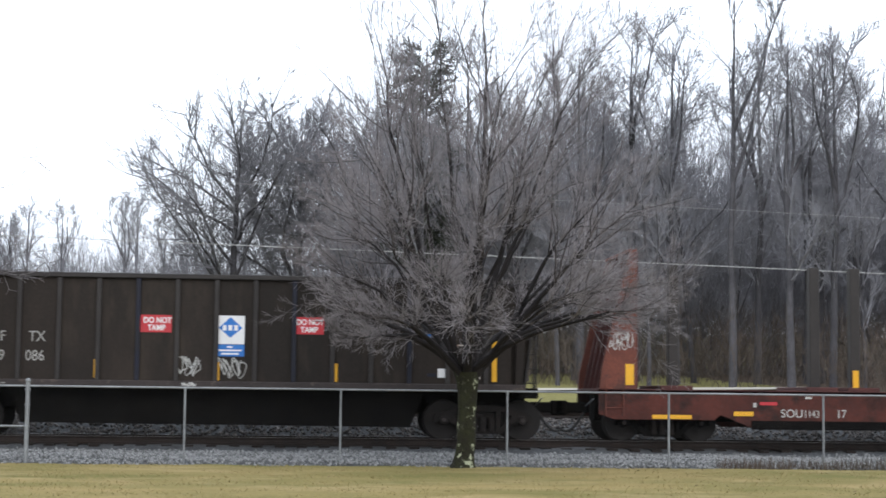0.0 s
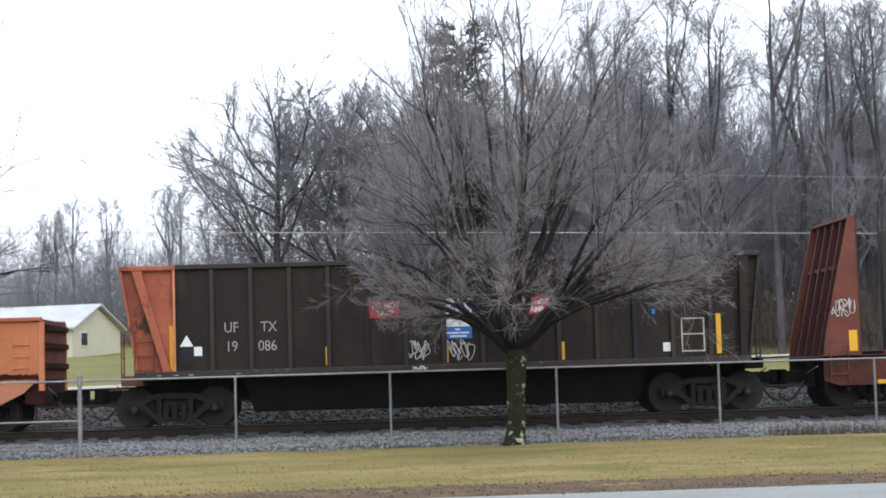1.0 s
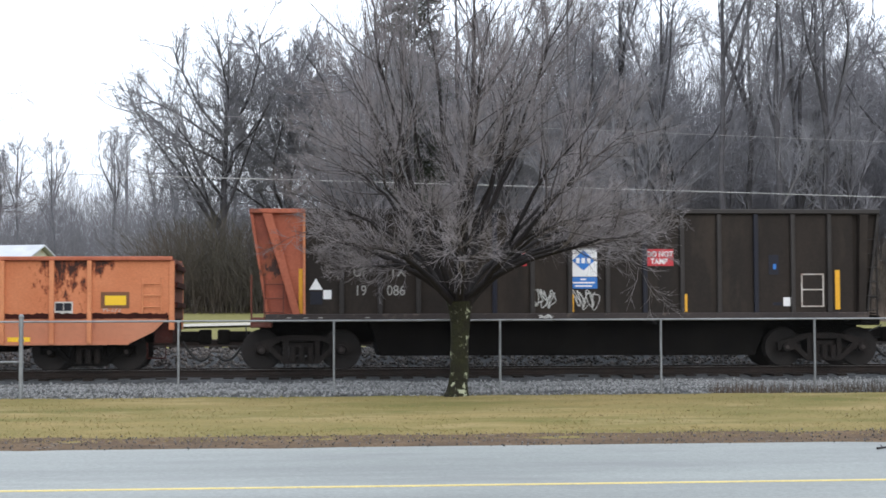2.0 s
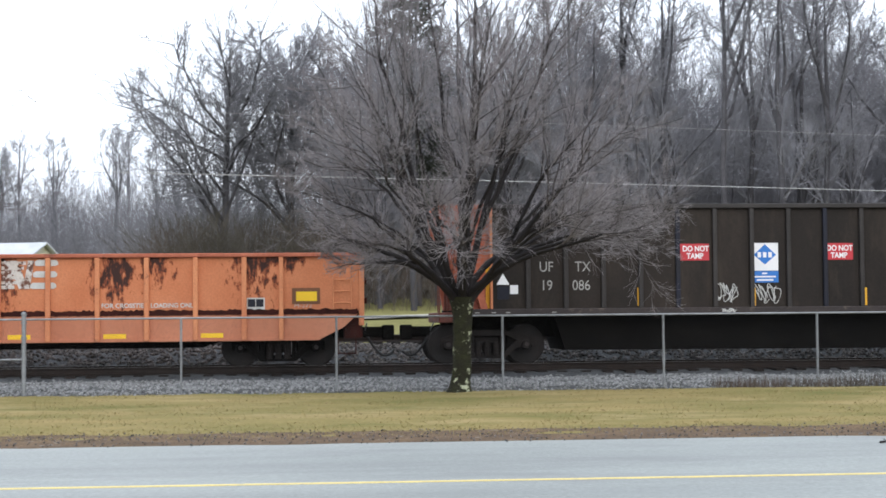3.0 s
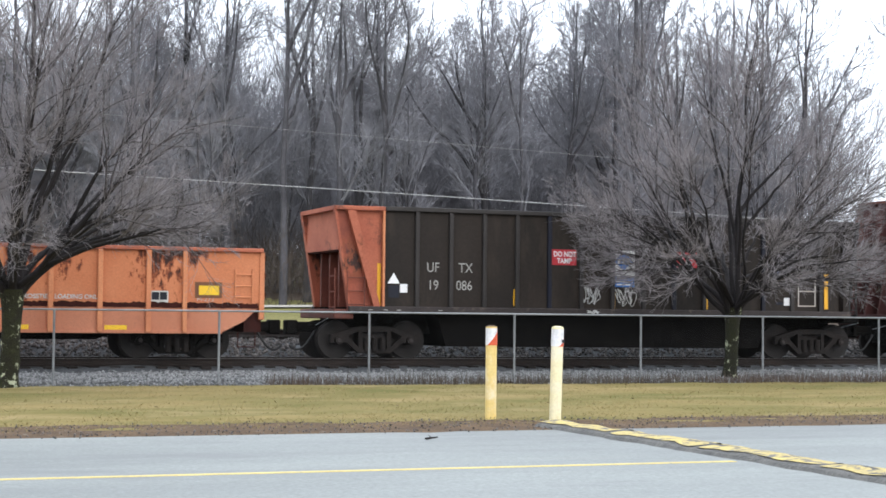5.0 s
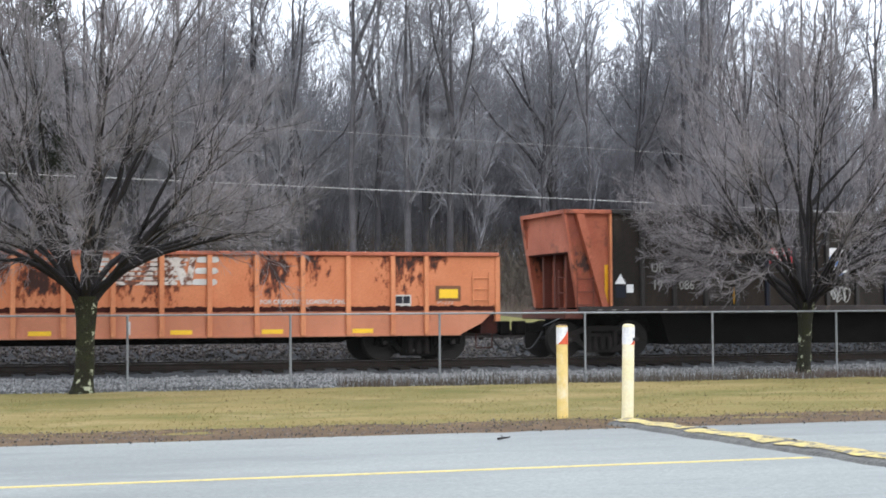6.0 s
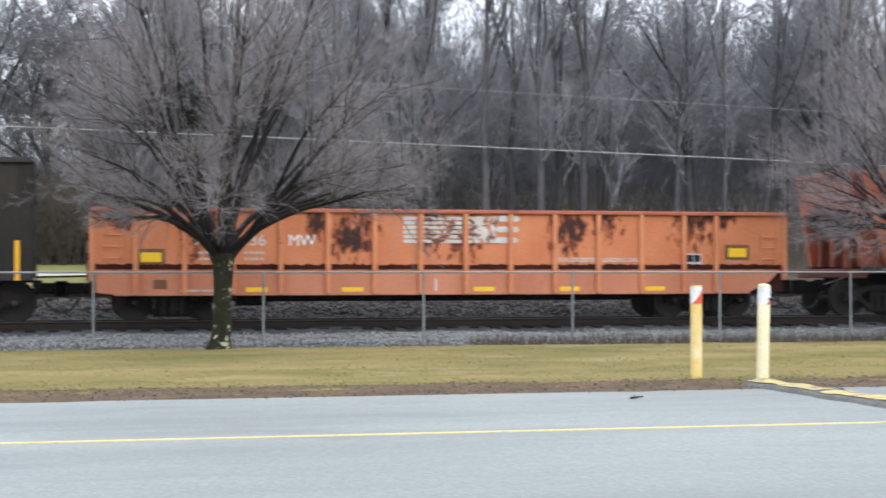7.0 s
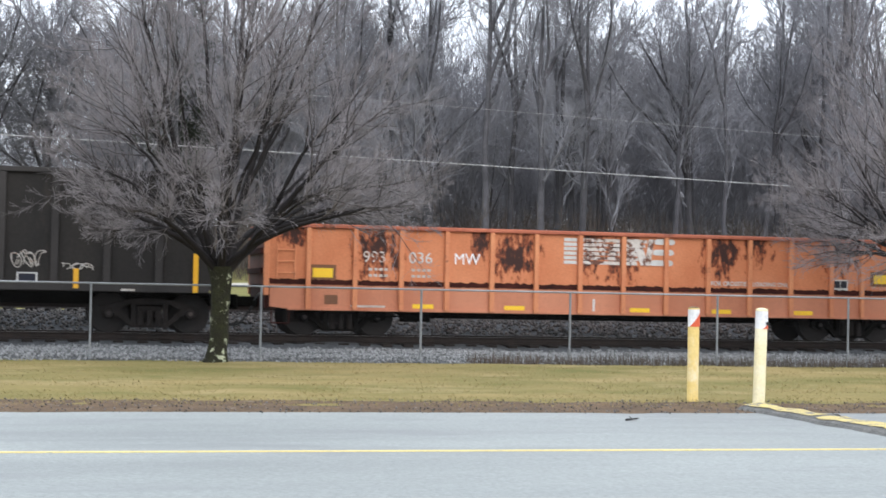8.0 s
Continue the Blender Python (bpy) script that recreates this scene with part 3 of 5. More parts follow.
def speed_hump():
    ob = tagged(new("speed_hump"), "rough asphalt speed hump with worn yellow paint", "speed hump")
    ys = np.arange(10.4, 19.2, 0.14)
    bm = bmesh.new()
    prof = ((-0.30, 0.0), (-0.26, 0.035), (-0.16, 0.062), (0.08, 0.068), (0.24, 0.045), (0.34, 0.0))
    rows = []
    for y in ys:
        wob = 0.06 * noise.noise((0, y * 1.4, 2))
        rows.append([bm.verts.new((8.66 + x + wob + 0.03 * noise.noise((x * 3, y * 3, 4)), y, 0.016 + z * (1 + 0.4 * noise.noise((x * 4, y * 2.5, 7))))) for x, z in prof])
    for a, b in zip(rows, rows[1:]):
        for i in range(len(prof) - 1):
            bm.faces.new((a[i], a[i + 1], b[i + 1], b[i]))
    bm.faces.new(rows[0]), bm.faces.new(rows[-1][::-1])
    bmesh.ops.recalc_face_normals(bm, faces=bm.faces[:])
    part("mound", bm, "patch", ob)
    bm = bmesh.new()
    for k, (ya, yb) in enumerate(((17.3, 19.2), (15.2, 17.25), (13.0, 15.15), (10.6, 12.9))):
        ysk = np.arange(ya, yb, 0.14)
        rr = []
        for y in ysk:
            wob = 0.06 * noise.noise((0, y * 1.4, 2))
            w0, w1 = -0.19 + 0.05 * noise.noise((k, y * 2.2, 1)), 0.31 + 0.06 * noise.noise((k, y * 2.7, 5))
            rr.append([bm.verts.new((8.66 + w0 + (w1 - w0) * s + wob, y, 0.026 + float(np.interp(w0 + (w1 - w0) * s, [p[0] for p in prof], [p[1] for p in prof])) * (1 + 0.4 * noise.noise(((w0 + (w1 - w0) * s) * 4, y * 2.5, 7))))) for s in (0, 0.35, 0.7, 1)])
        for a, b in zip(rr, rr[1:]):
            for i in range(3):
                bm.faces.new((a[i], a[i + 1], b[i + 1], b[i]))
    part("yellow_stripe", bm, "worn_yellow", ob, "chipped yellow paint")


speed_hump()
stick = bmesh.new()
rod(stick, (6.25, 17.26, 0.032), (6.43, 17.36, 0.040), 0.014, 0.007, 5)
rod(stick, (6.33, 17.30, 0.036), (6.36, 17.46, 0.055), 0.009, 0.004, 5)
tagged(part("fallen_stick", stick, "bark"), "short dark fallen stick on the road", "stick")


# ---- trees ----
def crown_tree(name, x, y, height, reach, fork, seed, label, trunk_r=0.185, limbs=40, kid=(12, 10, 8), mats=("trunk", "bark", "bough", "twig"), fine=1.0, ground=0.0, group="bare trees along the fence", flat=84, lean=0.72, twist=0.28, shift=0.0):
    """A broad bare ornamental tree: short trunk, many limbs curving out of one fork, an egg-shaped crown of fine twigs."""
    rng = np.random.default_rng(seed)
    ob = tagged(new(name), label, "tree", group=group)
    ob.matrix_basis = pose(x, y, ground)
    n = 11
    z = np.linspace(-0.1, fork, n)
    pts = np.stack([0.02 * np.sin(z * 2.1) + 0.06 * z / fork, 0.02 * np.cos(z * 1.7), z], 1)[None]
    rad = (trunk_r * (0.92 + 0.75 * np.exp(-(z + 0.1) * 6) + 0.45 * np.exp((z - fork) * 5)))[None]
    v, f = tubes([(pts, rad)], 18)
    knot = np.array([noise.noise((p[0] * 5, p[1] * 5, p[2] * 3)) * 0.035 + noise.noise((p[0] * 16, p[1] * 16, p[2] * 7)) * 0.012 for p in v])
    v[:, :2] *= (1 + knot[:, None] / trunk_r * 0.8)
    link_mesh("trunk", quads_mesh("trunk", v, f, True), mats[0], ob, "mossy trunk with pale lichen patches" if mats[0] == "trunk" else "")
    # limbs: how far the crown reaches at each angle from the upright
    m = 14
    az = np.arange(limbs) * 2.39996 + rng.uniform(-0.3, 0.3, limbs)
    deg = 2 + flat * ((np.arange(limbs) + 0.5) / limbs) ** lean + rng.uniform(-4, 4, limbs)
    deg = np.clip(deg, 1, 88)
    wide = np.interp(deg, (0, 8, 17, 27, 47, 60, 72, 84), (0.0, 0.30, 0.52, 0.70, 0.92, 1.0, 1.0, 0.80)) * reach
    tall = np.interp(deg, (0, 8, 17, 27, 47, 60, 72, 84), (1.0, 0.94, 0.78, 0.60, 0.37, 0.25, 0.14, 0.06)) * (height - fork)
    end = np.stack([wide * np.cos(az) + shift, wide * np.sin(az), fork + tall], 1)
    start = np.stack([0.10 * np.cos(az) + 0.06, 0.10 * np.sin(az), fork - 0.22 + 0.3 * rng.uniform(0, 1, limbs)], 1)
    end = start + (end - start) * rng.uniform(0.66, 0.88, (limbs, 1))
    # each limb leaves steeply, then bends towards its place in the crown
    gap = np.linalg.norm(end - start, axis=1, keepdims=True)
    way = unit(end - start)
    rise = unit(way + np.array([0, 0, 0.55]) * np.sin(np.radians(deg))[:, None])
    mid = start + rise * gap * 0.42
    t = np.linspace(0, 1, m)[None, :, None]
    pl = (1 - t) ** 2 * start[:, None] + 2 * t * (1 - t) * mid[:, None] + t ** 2 * end[:, None]
    wob = np.cumsum(rng.normal(scale=twist * 0.35, size=(limbs, m, 3)), 1) * gap[:, None] / m
    pl = pl + (wob - wob[:, :1]) * np.minimum(1, t * 3)
    # the slimmer limbs leave the stout one that points most nearly their way
    stout = np.arange(0, limbs, 3)
    for i in range(limbs):
        if i % 3:
            k = stout[np.argmax(way[stout] @ way[i])]
            j = rng.integers(2, 5)
            bend = np.linspace(1, 0.0, m)[:, None]
            pl[i] = pl[i] + (pl[k, j] - pl[i, 0]) * bend
    s = np.linspace(0, 1, m)[None]
    r0 = trunk_r * np.where(np.arange(limbs) % 3 == 0, rng.uniform(0.36, 0.46, limbs), rng.uniform(0.24, 0.34, limbs))[:, None]
    l1 = (pl, r0 * (1 - s) ** 1.05 + 0.006 * fine)
    l2 = sprout(rng, l1, kid[0], (0.46, 0.99), (14, 46), (0.30, 0.56), 0.0070 * fine, 8, 0.38, 0.12, 0.62)
    l3 = sprout(rng, l2, kid[1], (0.15, 1.0), (16, 50), (0.32, 0.60), 0.0050 * fine, 4, 0.24, 0.13, 0.6)
    l4 = sprout(rng, l3, kid[2], (0.15, 1.0), (16, 52), (0.34, 0.70), 0.0038 * fine, 2, 0.1, 0.10, 0.6)
    for i in range(limbs):
        v, f = tubes([(l1[0][i:i + 1], l1[1][i:i + 1])], 7)
        me = quads_mesh("limb", v, f, True)
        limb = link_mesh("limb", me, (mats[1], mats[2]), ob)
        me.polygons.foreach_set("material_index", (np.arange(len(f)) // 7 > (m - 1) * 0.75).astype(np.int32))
        mine = slice(i * kid[0], (i + 1) * kid[0])
        v, f = tubes([(l2[0][mine], l2[1][mine])], 4)
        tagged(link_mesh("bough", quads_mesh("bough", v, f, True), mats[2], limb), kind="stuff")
    v, f = tubes([l3, l4], 3)
    tagged(link_mesh("crown", quads_mesh("crown", v, f), mats[3], ob, "dense fine grey-brown twigs"), kind="stuff")
    return ob


crown_tree("tree", 3.04, 30.75, 12.3, 4.9, 1.8, 21, "broad bare deciduous tree with a mossy trunk, on the grass", kid=(13, 9, 7), fine=0.52, shift=0.3, flat=80)
crown_tree("tree", 19.0, 32.4, 11.6, 5.0, 1.65, 22, "bare deciduous tree with a dense crown, at the fence", trunk_r=0.16, kid=(13, 8, 6), fine=0.62, flat=80)
crown_tree("tree", -9.75, 31.5, 10.6, 5.6, 1.7, 23, "bare deciduous tree at the fence, mostly out of sight", limbs=28, kid=(8, 6, 4), fine=0.7, flat=60)


def wood_tree(name, height, spread, seed, label, kids=(16, 8, 12), low=0.3, lean=0.03, r=0.22, angle=(22, 55), up=0.5, leaders=3, fork=0.5, lead_angle=(12, 30), lead_len=(0.42, 0.56), reach=0.12, top=0.9, stout=0.5, bough=(0.30, 0.55), group="bare woodland trees"):
    """A tall bare woodland tree: a stem that forks into leaders, ascending boughs and fine twigs; its parts are trunk and crown."""
    rng = np.random.default_rng(seed)
    ob = tagged(new(name), label, "tree", group=group)
    n = 9
    z = np.linspace(-0.5, height * top, n)
    drift = rng.normal(scale=0.02 + lean * 0.4, size=2)
    wob = np.cumsum(rng.normal(scale=0.07 + lean * 0.5, size=(n, 2)), 0)
    pts = np.concatenate([wob - wob[:1] + z[:, None] * drift, z[:, None]], 1)[None]
    s = np.linspace(0, 1, n)[None]
    stem = (pts, r * (1 - s) ** 0.9 + 0.025)
    lead = sprout(rng, stem, leaders, (fork - reach, fork + reach), lead_angle, lead_len, 0.02, 8, 0.2, 0.12, 0.72)
    lead = (lead[0], np.maximum(lead[1], r * stout * (1 - np.linspace(0, 1, 8)[None]) ** 0.9 + 0.014))
    l2a = sprout(rng, stem, kids[0], (low, 0.98), angle, (spread * 0.6, spread * 1.1), 0.013, 7, up, 0.13, 0.5)
    l2b = sprout(rng, lead, kids[0] // 2, (0.22, 0.98), angle, bough, 0.012, 7, up, 0.13, 0.55)
    l2 = (np.concatenate([l2a[0], l2b[0]]), np.concatenate([l2a[1], l2b[1]]))
    l2 = (l2[0], np.maximum(l2[1], 0.036 * (1 - np.linspace(0, 1, 7)[None]) + 0.009))
    l3 = sprout(rng, l2, kids[1], (0.2, 1.0), (22, 58), (0.34, 0.62), 0.009, 3, 0.3, 0.12, 0.6)
    l4 = sprout(rng, l3, kids[2], (0.15, 1.0), (20, 55), (0.35, 0.75), 0.0065, 2, 0.2, 0.10, 0.6)
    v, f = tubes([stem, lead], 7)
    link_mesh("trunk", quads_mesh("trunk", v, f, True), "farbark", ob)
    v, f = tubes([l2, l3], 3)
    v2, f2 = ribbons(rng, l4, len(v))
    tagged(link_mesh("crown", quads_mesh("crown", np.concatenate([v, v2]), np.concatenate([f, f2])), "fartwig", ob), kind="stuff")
    return ob


kinds = [
    wood_tree("woodland_tree", 21, 0.26, 31, "tall bare woodland tree with a grey stem"),
    wood_tree("woodland_tree", 19, 0.22, 32, "slender bare woodland tree with a grey stem", low=0.3, r=0.14, leaders=2, fork=0.6),
    wood_tree("woodland_tree", 23, 0.24, 33, "tall bare woodland tree with high boughs", low=0.4, r=0.21, fork=0.56),
    wood_tree("woodland_tree", 17, 0.28, 34, "crooked bare woodland tree", lean=0.12, r=0.16, leaders=2),
    wood_tree("woodland_tree", 20, 0.36, 35, "spreading bare woodland tree with wide boughs", low=0.22, r=0.24, angle=(32, 66), leaders=5, fork=0.4),
    wood_tree("woodland_tree", 13, 0.34, 36, "small bare understorey tree", low=0.15, r=0.1, leaders=2, fork=0.35),
]


def plant(kind, x, y, size=1.0, turn=0.0, first=[0] * 6):
    m = pose(x, y, lift(x, y) - 0.1, 0, 0, turn)
    ob = kinds[kind]
    if not first[kind]:
        first[kind] = 1
        ob.matrix_basis = m
    else:
        ob = copy_thing(ob, m)
    ob.scale = (size, size, size)
    return ob


wr = random.Random(5)
# the wide trees that stand apart on the open side, and their neighbours
for x, y, h, seed in ((-4.3, 92, 20.6, 25), (-0.2, 96, 20.0, 28), (3.0, 94, 18.2, 29)):
    oak = wood_tree("woodland_tree", h, 0.34, seed, "broad bare oak with a round crown, at the wood's end", kids=(30, 7, 7), low=0.3, r=0.27, angle=(26, 60), up=0.25, leaders=16, fork=0.56, lead_angle=(24, 66), lead_len=(0.42, 0.62), reach=0.3, top=0.72, stout=0.32, bough=(0.34, 0.66))
    oak.matrix_basis = pose(x, y, lift(x, y) - 0.1)
for k, x, y, size, turn in ((0, 4.6, 95, 0.80, 10), (5, 3.4, 90, 0.8, 310), (4, 11.5, 90, 0.9, 77), (4, 34.0, 84, 1.0, 10), (2, 17.6, 89, 0.92, 40), (0, 19.8, 86, 0.98, 150), (4, 21.5, 95, 0.95, 250), (3, 15.6, 94, 1.05, 90), (4, 27.5, 88, 0.95, 200), (4, 42.0, 84, 0.95, 320)):
    plant(k, x, y, size, turn)
for x in np.arange(3.6, 58, 2.8):
    for row in range(3):
        k = wr.choice((0, 1, 2, 2, 1, 3, 0, 5))
        y = 84 + row * 10 + wr.uniform(-3, 3) - 0.12 * x
        plant(k, x + wr.uniform(-1.2, 1.2) + row * 0.7, y, wr.uniform(0.86, 1.04) * (0.82 if x < 14 else 1.0), wr.uniform(0, 360))
for i in range(16):
    plant(wr.choice((0, 3, 0, 5)), -50 + i * 3.1 + wr.uniform(-1, 1), 190 + wr.uniform(-14, 25), wr.uniform(0.72, 1.0), wr.uniform(0, 360))


def evergreen(x, y, h, seed):
    rng = np.random.default_rng(seed)
    ob = tagged(new("pine_tree"), "dark evergreen rising above the bare wood", "tree")
    ob.matrix_basis = pose(x, y, lift(x, y))
    z = np.linspace(-0.3, h, 10)
    stem = (np.stack([z * 0, z * 0, z], 1)[None], np.linspace(0.25, 0.03, 10)[None])
    boughs = sprout(rng, stem, 150, (0.3, 0.99), (60, 95), (0.10, 0.20), 0.01, 5, 0.1, 0.1, 0.3)
    sprays = sprout(rng, boughs, 26, (0.2, 1.0), (20, 70), (0.2, 0.42), 0.006, 3, 0.1, 0.1, 0.5)
    v, f = tubes([stem], 8)
    link_mesh("trunk", quads_mesh("trunk", v, f, True), "farbark", ob)
    v, f = tubes([boughs, (sprays[0], sprays[1] + 0.022)], 3)
    tagged(link_mesh("crown", quads_mesh("crown", v, f), "needle", ob), kind="stuff")


evergreen(6.6, 90, 18.6, 41)


def thicket(name, count, x0, x1, y0, y1, h, label, seed, mat="brush", r=0.014):
    rng = np.random.default_rng(seed)
    x, y = rng.uniform(x0, x1, count), rng.uniform(y0, y1, count)
    z = np.array([lift(a, b) for a, b in zip(x, y)])
    n = 4
    pts = np.empty((count, n, 3))
    pts[:, 0] = np.stack([x, y, z - 0.1], 1)
    d = unit(np.stack([rng.normal(scale=0.35, size=count), rng.normal(scale=0.35, size=count), np.ones(count)], 1))
    ln = rng.uniform(h[0], h[1], count)
    for j in range(1, n):
        pts[:, j] = pts[:, j - 1] + d * (ln / (n - 1))[:, None]
        d = unit(d + rng.normal(scale=0.22, size=d.shape))
    stems = (pts, np.full((count, n), r))
    kids = sprout(rng, stems, 9, (0.2, 1), (20, 60), (0.25, 0.5), 0.008, 2, 0.2, 0.15, 0.7)
    v, f = tubes([stems], 3)
    v2, f2 = ribbons(rng, kids, len(v))
    v, f = np.concatenate([v, v2]), np.concatenate([f, f2])
    return tagged(link_mesh(name, quads_mesh(name, v, f), mat), label, "brush", kind="stuff")


thicket("undergrowth", 3600, 2, 66, 78, 118, (1.0, 5.0), "brown leafless undergrowth at the wood's edge", 51, "brush", 0.010)
thicket("edge_brush", 1500, 24, 62, 54, 78, (0.8, 3.6), "grey-brown leafless brush between the railway and the wood", 57, "brush", 0.010)
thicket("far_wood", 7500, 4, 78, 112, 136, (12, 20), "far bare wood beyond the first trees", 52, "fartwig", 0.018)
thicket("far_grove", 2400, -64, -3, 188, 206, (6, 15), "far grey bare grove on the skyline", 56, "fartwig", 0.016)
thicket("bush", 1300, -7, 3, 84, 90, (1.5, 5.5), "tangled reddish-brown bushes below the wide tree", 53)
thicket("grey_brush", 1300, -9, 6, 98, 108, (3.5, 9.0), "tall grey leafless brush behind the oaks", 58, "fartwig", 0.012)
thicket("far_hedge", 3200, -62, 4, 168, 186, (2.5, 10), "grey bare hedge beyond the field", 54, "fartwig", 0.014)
thicket("low_bush", 700, -9.5, -7.2, 112, 116, (1.0, 4.0), "grey-green leafless bush in the field", 55, "brush", 0.012)


# ---- farmhouse ----
def house():
    ob = tagged(new("house"), "low cream-sided house with a grey metal roof", "house")
    ob.matrix_basis = Matrix.Translation((-24.4, 146, 0)) @ Matrix.Rotation(radians(-18), 4, "Z") @ Matrix.Translation((21.6, -146, 0))
    x0, x1, y0, y1, z = -42.0, -21.6, 146.0, 155.5, 3.75
    bm = shape(box, x0, x1, y0, y1, z - 1, z + 2.55)
    part("wall", bm, "siding", ob)
    ym = (y0 + y1) / 2
    for xg in (x1 - 0.1, x0):
        bm = bmesh.new()
        a = [bm.verts.new((xg + d, yy, zz)) for d in (0, 0.102) for yy, zz in ((y0, z + 2.55), (y1, z + 2.55), (ym, z + 4.5))]
        bm.faces.new(a[:3]), bm.faces.new(a[3:])
        for i in range(3):
            bm.faces.new((a[i], a[(i + 1) % 3], a[3 + (i + 1) % 3], a[3 + i]))
        bmesh.ops.recalc_face_normals(bm, faces=bm.faces[:])
        part("gable", bm, "siding", ob, "cream gable end")
    for s, ye in ((-1, y0 - 0.5), (1, y1 + 0.5)):
        bm = bmesh.new()
        q = [(x0 - 0.5, ye, z + 2.38), (x1 + 0.5, ye, z + 2.38), (x1 + 0.5, ym, z + 4.62), (x0 - 0.5, ym, z + 4.62)]
        lo = [bm.verts.new(p) for p in q]
        hi = [bm.verts.new((p[0], p[1], p[2] + 0.16)) for p in q]
        bm.faces.new(lo), bm.faces.new(hi)
        for i in range(4):
            bm.faces.new((lo[i], lo[(i + 1) % 4], hi[(i + 1) % 4], hi[i]))
        bmesh.ops.recalc_face_normals(bm, faces=bm.faces[:])
        part("roof", bm, "roof", ob, "pale grey metal roof slope")
    w = boxpart("window", "bandwhite", ob, x1 - 0.05, x1 + 0.06, 147.5, 148.9, z + 0.9, z + 2.2)
    boxpart("pane", "glass", w, x1 + 0.05, x1 + 0.08, 147.62, 148.78, z + 1.0, z + 2.1)
    for x in (-23.6, -28, -33):
        w = boxpart("window", "bandwhite", ob, x - 0.7, x + 0.7, y0 - 0.06, y0 + 0.05, z + 0.9, z + 2.2)
        boxpart("pane", "glass", w, x - 0.58, x + 0.58, y0 - 0.08, y0 - 0.05, z + 1.0, z + 2.1)
    boxpart("door", "bandwhite", ob, -25.9, -24.9, y0 - 0.05, y0 + 0.05, z, z + 2.05)


house()


# ---- overhead wires ----
def cable(name, y, z0, slope, r, label, sag=0.0, x0=-70, x1=110):
    xs = np.linspace(x0, x1, 60)
    pts = np.stack([xs, np.full(60, y), z0 + slope * xs + sag * (xs / 60) ** 2], 1)[None]
    v, f = tubes([(pts, np.full((1, 60), r))], 6)
    tagged(link_mesh(name, quads_mesh(name, v, f, True), "cable"), label, "cable")


cable("overhead_cable", 45.0, 5.32, -0.0235, 0.011, "bright overhead cable beside the railway", -0.5)
cable("overhead_cable", 47.0, 7.25, -0.030, 0.004, "thin overhead wire beside the railway", -0.5)


# ---- rolling stock ----
# Each wagon's space: x along the track from its middle, y across (the near side is negative), z from the railhead.
WHEELSETS = []


def lettering(text, mat, parent, x, z, height, y, wide=1.0, name="letter", label="", bold=0.0):
    cu = bpy.data.curves.new("text", "FONT")
    cu.body, cu.size, cu.offset = text, height * 1.38, bold
    tmp = new("text", cu)
    bpy.context.view_layer.update()
    me = bpy.data.meshes.new_from_object(tmp.evaluated_get(bpy.context.evaluated_depsgraph_get()))
    bpy.data.objects.remove(tmp)
    me.transform(pose(x, y, z, 90) @ Matrix.Diagonal((wide, 1, 1, 1)))
    # every character is a part of its own
    bm = bmesh.new()
    bm.from_mesh(me)
    bpy.data.meshes.remove(me)
    left = set(bm.faces)
    while left:
        todo, found = [left.pop()], []
        while todo:
            face = todo.pop()
            found.append(face)
            for edge in face.edges:
                for other in edge.link_faces:
                    if other in left:
                        left.remove(other)
                        todo.append(other)
        one, at = bmesh.new(), {}
        for face in found:
            for vert in face.verts:
                if vert not in at:
                    at[vert] = one.verts.new(vert.co)
            one.faces.new([at[vert] for vert in face.verts])
        part(name, one, mat, parent, label or "painted character")
    bm.free()


def wheelset(parent, x, r):
    bm = bmesh.new()
    rod(bm, (0, -0.95, 0), (0, 0.95, 0), 0.075, sides=10)
    for s in (-1, 1):
        for a, b, r0, r1 in ((0.70, 0.735, r + 0.026, r + 0.022), (0.735, 0.83, r, r - 0.006), (0.83, 0.86, 0.12, 0.10)):
            rod(bm, (0, s * a, 0), (0, s * b, 0), r0, r1, sides=28)
        for k in range(5):
            a = k * 2 * math.pi / 5
            rod(bm, (0.22 * math.cos(a), s * 0.825, 0.22 * math.sin(a)), (0.22 * math.cos(a), s * 0.838, 0.22 * math.sin(a)), 0.05, sides=8)
    ob = part("wheelset", bm, "wheel", parent, "dark steel wheels on an axle")
    WHEELSETS.append((ob, x, r))
    return ob


